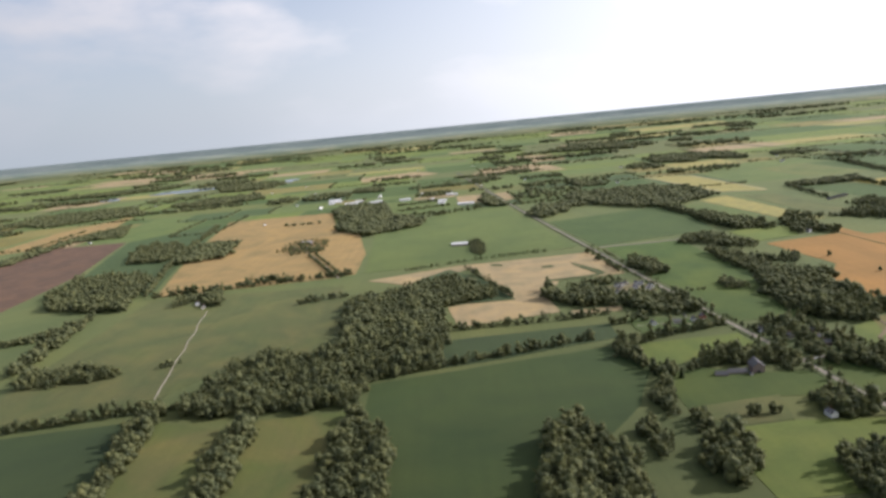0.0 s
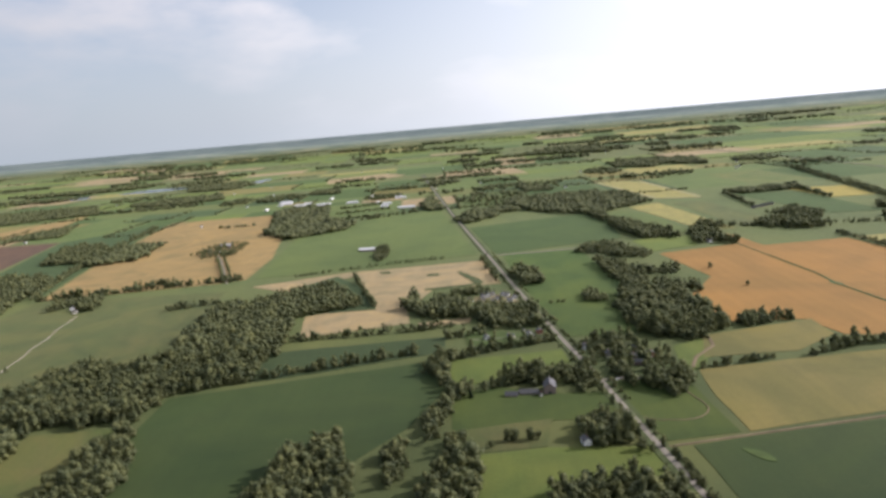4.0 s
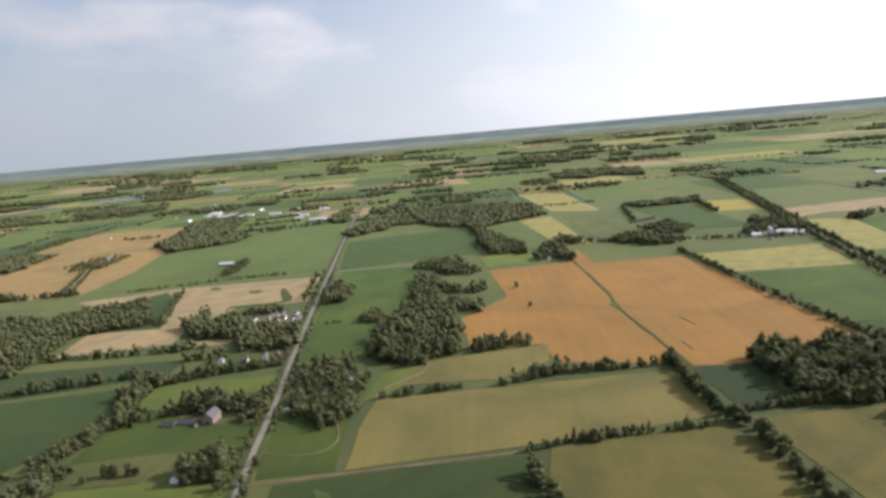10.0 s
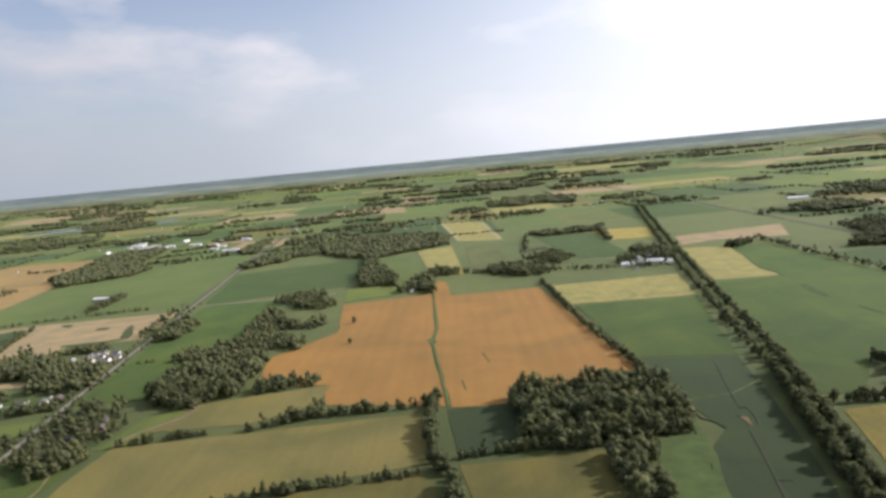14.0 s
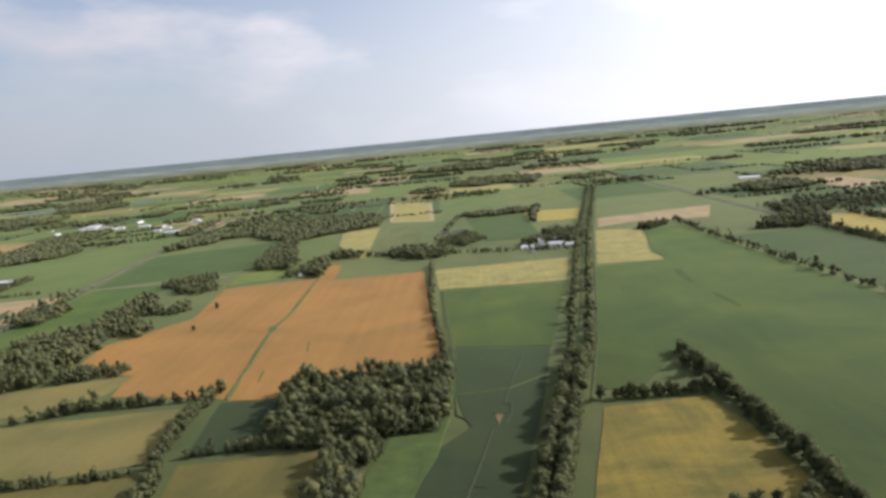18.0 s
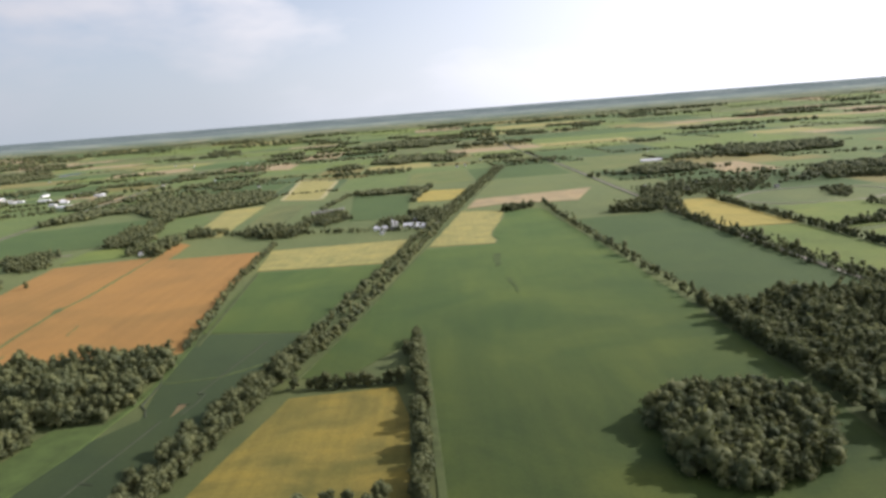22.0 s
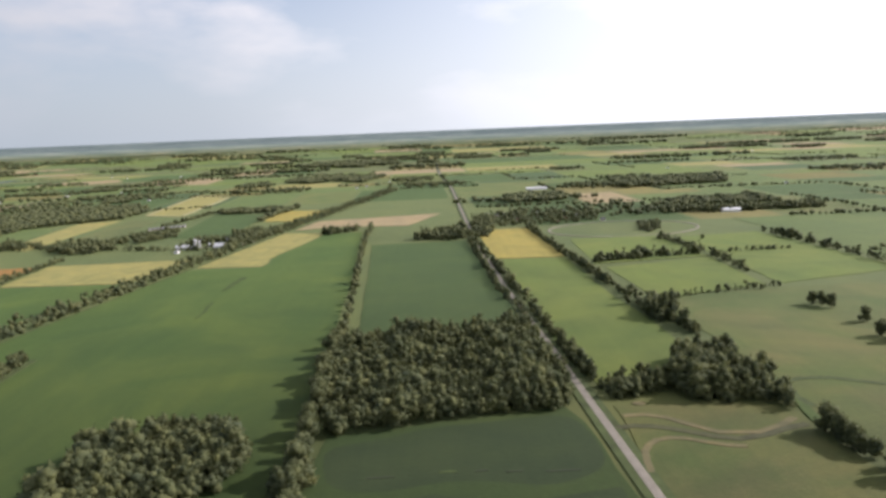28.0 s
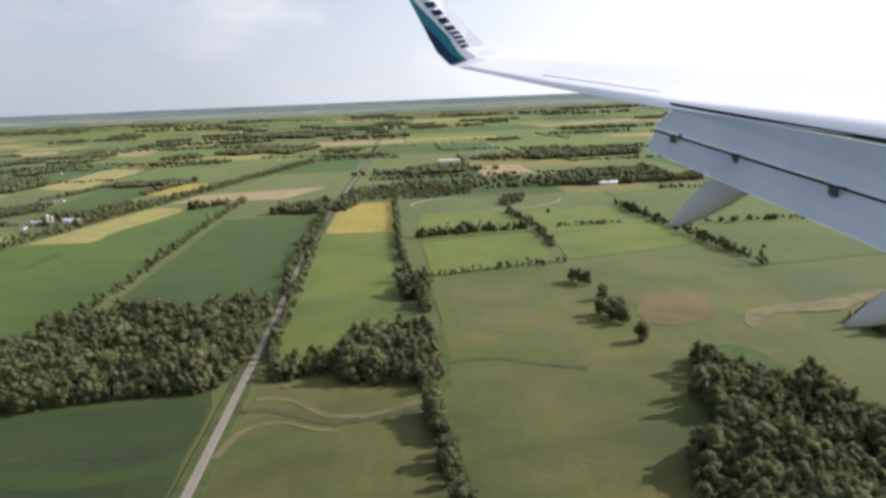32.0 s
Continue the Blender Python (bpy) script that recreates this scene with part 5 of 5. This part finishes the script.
barn(15, 1954, 80, 20, 46, 5, ROOFMETAL, label="long barn with dull metal roof beside a tree line")
barn(64, 2900, 86, 18, 70, 4, ROOFMETAL, SIDING, "very long white farm shed with pale roof")
gabled("barn", "tall weathered barn with steep grey gable roof", "barn", 382, 858, -6, 15, 22, 8.5, 6.0, BARNRED, ROOFGREY, 0, False, 4.0, group="barns")
barn(355, 853, 84, 7, 24, 2.6, ROOFGREY, label="long low shed with dull grey roof")
barn(333, 850, 80, 7, 16, 2.6, ROOFGREY, BARNRED, "low weathered shed with grey roof")
house(369, 843, 5, CREAM, 4, 5, 2.4, "small cream")
for x, y, a, m in ((480, 966, 10, CREAM), (514, 948, 80, BARNRED), (400, 712, 10, SIDING), (454, 1003, 8, SIDING), (241, 1240, 20, CREAM),
                   (318, 1335, 8, SIDING), (338, 1345, 8, CREAM), (365, 1335, 80, SIDING), (313, 1079, 8, SIDING), (398, 1092, 8, BRICK), (351, 1076, 80, CREAM), (381, 1082, 8, SIDING), (293, 1316, 40, SIDING),
                   (903, 1722, 10, SIDING), (887, 1690, 20, SIDING), (-602, 1516, 30, SIDING), (1225, 2030, 10, BRICK), (1420, 1720, 0, SIDING), (2510, 623, 30, SIDING), (2535, 640, 10, CREAM)):
    house(x, y, a, m, tone={"white_siding": "white", "cream_siding": "cream", "red_brick": "red-brick", "weathered_boards": "weathered brown"}[m.name])
for x, y, a, w, d in ((1412, 1778, 84, 13, 30), (1484, 1795, 80, 11, 40), (1502, 1772, 80, 11, 34)):
    barn(x, y, a, w, d, 5, ROOFMETAL, SIDING, "white farm building with pale metal roof in a farmyard")
barn(1440, 1762, 80, 9, 22, 4, ROOFGREY, BARNRED, "weathered farm shed with grey roof in a farmyard")
barn(1490, 1868, 30, 11, 24, 5, ROOFMETAL, BARNRED, "farm barn with pale metal roof behind a farmyard")
silo(1440, 1782, 3.0, 19)
silo(1448, 1786, 2.6, 15)
barn(-492, 2250, 80, 16, 34, 5, CONCRETE, BARNRED, "weathered barn with dull grey roof in a farmyard")
barn(-510, 2140, 10, 10, 20, 4, ROOFGREY, BARNRED, "weathered barn with grey roof in a farmyard")
wood("sparse yard trees round a farmstead", 15.0, 0.55, (-560, 2100), (-560, 2280), (-430, 2290), (-400, 2120), seed=170)
barn(-470, 2205, 10, 10, 20, 4, ROOFGREY, BARNRED, "weathered barn with grey roof in a farmyard")
house(-470, 2125, 10, SIDING)
house(-575, 1478, 20, CREAM, tone="cream")
barn(2783, 2040, 84, 24, 48, 6, ROOFMETAL, SIDING, "large white shed with pale roof")
barn(2392, 2933, 85, 24, 80, 6, ROOFMETAL, SIDING, "long white shed with pale roof")


def parked_car(x, y, turn, paint, label):
    """A saloon at the roadside: body, glazed cabin and four wheels."""
    root = new("parked_car")
    root.matrix_basis = Matrix.Translation(land(x, y, 1.1)) @ Matrix.Rotation(radians(turn), 4, "Z") @ Matrix.Diagonal((K, K, K, 1))
    tagged(root, label, "car", "parked cars")
    part("body", box_bm(-2.2, 2.2, -0.9, 0.9, 0.3, 0.9, 0.15), paint, root)
    cabin = part("cabin", box_bm(-1.3, 1.0, -0.78, 0.78, 0.91, 1.4, 0.2), GLASS, root)
    part("roof", box_bm(-0.9, 0.6, -0.62, 0.62, 1.405, 1.46), paint, cabin)
    for wx in (-1.35, 1.35):
        for wy in (-0.82, 0.82):
            bm = lathe([(0.2, -0.1), (0.33, -0.1), (0.33, 0.1), (0.2, 0.1)], 12)
            bmesh.ops.rotate(bm, verts=bm.verts[:], matrix=Matrix.Rotation(radians(90), 3, "X"))
            bmesh.ops.translate(bm, verts=bm.verts[:], vec=(wx, wy, 0.33))
            part("wheel", bm, RUBBER, root)
    return root


parked_car(471, 876, 15, SIDING, "white car parked in a gravel yard by trees")
parked_car(476, 878, 30, SIDING, "white car parked in a gravel yard by trees")
parked_car(495, 881, -20, ROOFMETAL, "pale silver car parked in a gravel yard")
town_rng = random.Random(5)
for i in range(3):
    house(town_rng.uniform(465, 540), 925 + 28 * i, town_rng.choice((5, 80)), town_rng.choice((CREAM, BRICK, BARNRED)), tone="small village")
for i in range(8):
    house(308 + 10 * i, 1292 + 23 * (i % 3) + town_rng.uniform(-4, 4), town_rng.choice((5, 80)), town_rng.choice((SIDING, CREAM, BRICK)), tone="small village")
for i in range(3):
    gabled("shed", "small pale garden shed on grass", "shed", town_rng.uniform(290, 400), town_rng.uniform(1060, 1110), town_rng.choice((5, 80)), 4, 6, 2.4, 1.2, CREAM, ROOFGREY, 0, group="sheds")
for i in range(17):
    house(town_rng.uniform(2130, 2430), town_rng.uniform(1960, 2180), town_rng.choice((5, 95)), town_rng.choice((SIDING, CREAM, BRICK)), tone="small village")
for i in range(22):
    barn(town_rng.uniform(-700, 20), town_rng.uniform(2980, 3560), town_rng.choice((0, 80, 90)), town_rng.uniform(12, 20), town_rng.uniform(25, 60), 5, ROOFMETAL, SIDING, "distant white shed with pale roof")
for i in range(9):
    barn(1186 + 10 * i, 2140 + 6 * i, 0, 6, 16, 3.4, ROOFGREY, CREAM, "small pale shed in a row of nine")
for i in range(30):
    x, y = town_rng.uniform(-2500, 4500), town_rng.uniform(2700, 5500)
    house(x, y, town_rng.choice((0, 90)), SIDING, tone="distant white")
for outline in ([(-2712, 5080), (-2930, 5448), (-2602, 5356), (-2445, 5025)], [(-2317, 5220), (-2278, 5489), (-2016, 5489), (-1851, 5453), (-1791, 5228), (-2005, 5157)], [(-1334, 5342), (-1294, 5573), (-1197, 5541), (-1181, 5174)]):
    tagged(part("pond", field_bm(rounded(soft_edge(outline, 90, 50.0, random.Random(3)), 1), 1.4), WATER, None), "distant pale pond among dark woods", "pond", kind="structure")

# ---------------------------------------------------------------- the airliner's wing, out of the cabin window
wing = new("airliner_wing")
wing.matrix_basis = pose(1150.0, 118.45, 118.65, -1.29, -2.87, -0.84)     # a slight bank
tagged(wing, "white airliner wing with lowered grey flaps and upturned winglet", "airplane wing")


def loft(sections, closed_ends=True):
    bm = bmesh.new()
    rings = [[bm.verts.new(p) for p in sec] for sec in sections]
    n = len(rings[0])
    for a, b in zip(rings, rings[1:]):
        for j in range(n):
            bm.faces.new((a[j], a[(j + 1) % n], b[(j + 1) % n], b[j]))
    if closed_ends:
        bm.faces.new(rings[0][::-1])
        bm.faces.new(rings[-1])
    return bm


def foil(te, chord, lift, thick):
    """Section from trailing edge to nose and back: te (x, y, z), nose ahead in x and raised by lift."""
    x, y, z = te
    up = [(0.0, 0.004), (0.15, 0.09), (0.35, 0.28), (0.55, 0.52), (0.75, 0.68), (0.92, 0.52), (1.0, 0.0)]
    down = [(0.92, -0.38), (0.75, -0.52), (0.5, -0.5), (0.25, -0.28), (0.0, -0.02)]
    return [(x + chord * f, y, z + lift * f + thick * h) for f, h in up + down]


STATIONS = [((0.61, 15.0, 0.97), 1.30, 0.13, 0.10), ((1.95, 12.8, 0.39), 2.05, 0.24, 0.17), ((3.12, 10.0, -0.14), 2.95, 0.30, 0.24), ((4.32, 6.9, -0.60), 3.85, 0.34, 0.33), ((5.75, 3.0, -1.20), 4.95, 0.40, 0.45)]
part("wing_panel", loft([foil(*st) for st in STATIONS]), PAINTW, wing, "white upper wing skin", smooth=True)
TE_LINE = [(0.61, 15.0, 0.97), (0.42, 15.2, 1.05), (0.17, 15.4, 1.36), (0.0, 15.5, 1.75), (-0.35, 15.7, 2.59), (-0.72, 15.9, 3.48)]
LE_LINE = [(1.91, 15.0, 1.10), (1.50, 15.2, 1.20), (1.22, 15.4, 1.41), (0.89, 15.6, 1.86), (0.35, 15.8, 2.61), (-0.22, 15.9, 3.41)]


def between(a, b, f):
    return tuple(p + (q - p) * f for p, q in zip(a, b))


def blade(t, l, w):
    mid = between(t, l, 0.55)
    return [t, (mid[0], mid[1] - w, mid[2] + w * 0.4), l, (mid[0], mid[1] + w, mid[2] - w * 0.4)]


winglet = part("winglet", loft([blade(t, l, 0.05) for t, l in zip(TE_LINE, LE_LINE)]), PAINTW, wing, "white upturned winglet")


def band(name, mat, spans, parent, label, off=0.065):
    bm = bmesh.new()
    rows_ = []
    for i, f0, f1 in spans:
        k, g = int(i), i - int(i)
        t, l = (between(TE_LINE[k], TE_LINE[min(5, k + 1)], g), between(LE_LINE[k], LE_LINE[min(5, k + 1)], g))
        rows_.append([bm.verts.new((p[0], p[1] - off, p[2] + 0.01)) for p in (between(t, l, f0), between(t, l, f1))])
    for a, b in zip(rows_, rows_[1:]):
        bm.faces.new((a[0], a[1], b[1], b[0]))
    bmesh.ops.solidify(bm, geom=bm.faces[:], thickness=0.004)
    return part(name, bm, mat, parent, label)


band("stripe", TEAL, [(1.0, 0.0, 0.36), (1.5, 0.0, 0.36), (2.0, 0.0, 0.40), (2.6, 0.0, 0.42), (3.2, 0.0, 0.34), (3.7, 0.0, 0.18), (4.1, 0.0, 0.02)], winglet, "teal painted swoosh")
band("stripe", NAVY, [(1.0, 0.0, 0.24), (1.5, 0.0, 0.22), (2.0, 0.0, 0.22), (2.6, 0.0, 0.18), (3.2, 0.0, 0.06)], winglet, "navy painted swoosh", 0.072)
BAR = [(2.0, 0.52, 0.66), (2.6, 0.52, 0.72), (3.3, 0.44, 0.68), (3.9, 0.34, 0.64), (4.35, 0.24, 0.58)]
for k in range(10):
    rows_at = []
    for i in (2.0 + 0.235 * k, 2.0 + 0.235 * k + 0.16):
        j = max(0, min(3, sum(i > q[0] for q in BAR[1:])))
        f = (i - BAR[j][0]) / (BAR[j + 1][0] - BAR[j][0])
        rows_at.append((i, BAR[j][1] + (BAR[j + 1][1] - BAR[j][1]) * f, BAR[j][2] + (BAR[j + 1][2] - BAR[j][2]) * f))
    band("lettering_bar", NAVY, rows_at, winglet, "dark blue bar of lettering", 0.072)


def slab(a, b, c, d, thick):
    bm = bmesh.new()
    bm.faces.new([bm.verts.new(p) for p in (a, b, c, d)])
    bmesh.ops.solidify(bm, geom=bm.faces[:], thickness=thick)
    bmesh.ops.bevel(bm, geom=bm.edges[:], offset=thick * 0.3, segments=1, affect="EDGES")
    return bm


part("flap", slab((3.33, 9.6, -0.17), (5.70, 3.0, -1.32), (5.42, 3.0, -1.95), (3.02, 9.66, -0.42), 0.07), PAINTG, wing, "blue-grey lowered flap")
part("aft_flap", slab((3.05, 9.62, -0.445), (5.44, 3.0, -1.95), (5.10, 3.0, -2.42), (2.88, 9.5, -0.72), 0.05), PAINTG, wing, "blue-grey aft flap")
part("seal", slab((3.00, 9.52, -0.452), (5.37, 2.90, -1.925), (5.37, 2.90, -1.955), (3.00, 9.52, -0.475), 0.02), RUBBER, wing, "dark gap between the flaps")
part("seal", slab((3.30, 9.75, -0.11), (5.72, 3.0, -1.24), (5.70, 3.0, -1.30), (3.30, 9.7, -0.15), 0.03), RUBBER, wing, "dark gap above the flap")
for x, y, z in ((3.18, 9.2, -0.57), (3.58, 8.2, -0.81), (4.02, 6.9, -1.11)):
    hinge = part("hinge", box_bm(x - 0.07, x - 0.03, y - 0.09, y + 0.05, z - 0.06, z + 0.05, 0.01), STEEL, wing, "dark steel flap hinge")
    part("lug", box_bm(x + 0.03, x + 0.07, y - 0.09, y + 0.05, z - 0.06, z + 0.05, 0.01), STEEL, hinge)
    part("pin", box_bm(x - 0.03, x + 0.03, y - 0.06, y + 0.02, z - 0.06, z - 0.03, 0.005), STEEL, hinge)
for tip, a in (((2.92, 8.8, -1.67), (3.75, 8.25, -1.0)), ((3.79, 6.3, -2.33), (4.75, 5.6, -1.6))):
    secs = []
    for f, r in ((0.0, 0.02), (0.15, 0.09), (0.4, 0.16), (0.75, 0.20), (1.0, 0.20)):
        c = between(tip, a, f)
        secs.append([(c[0], c[1] + r * math.cos(q * math.pi / 5), c[2] + 1.25 * r * math.sin(q * math.pi / 5)) for q in range(10)])
    part("flap_fairing", loft(secs), PAINTB, wing, "grey pointed flap track fairing", smooth=True)
part("aileron_gap", slab((2.02, 12.9, 0.56), (3.32, 10.2, 0.045), (3.34, 10.2, 0.05), (2.05, 12.9, 0.567), 0.012), RUBBER, wing, "thin dark aileron gap")
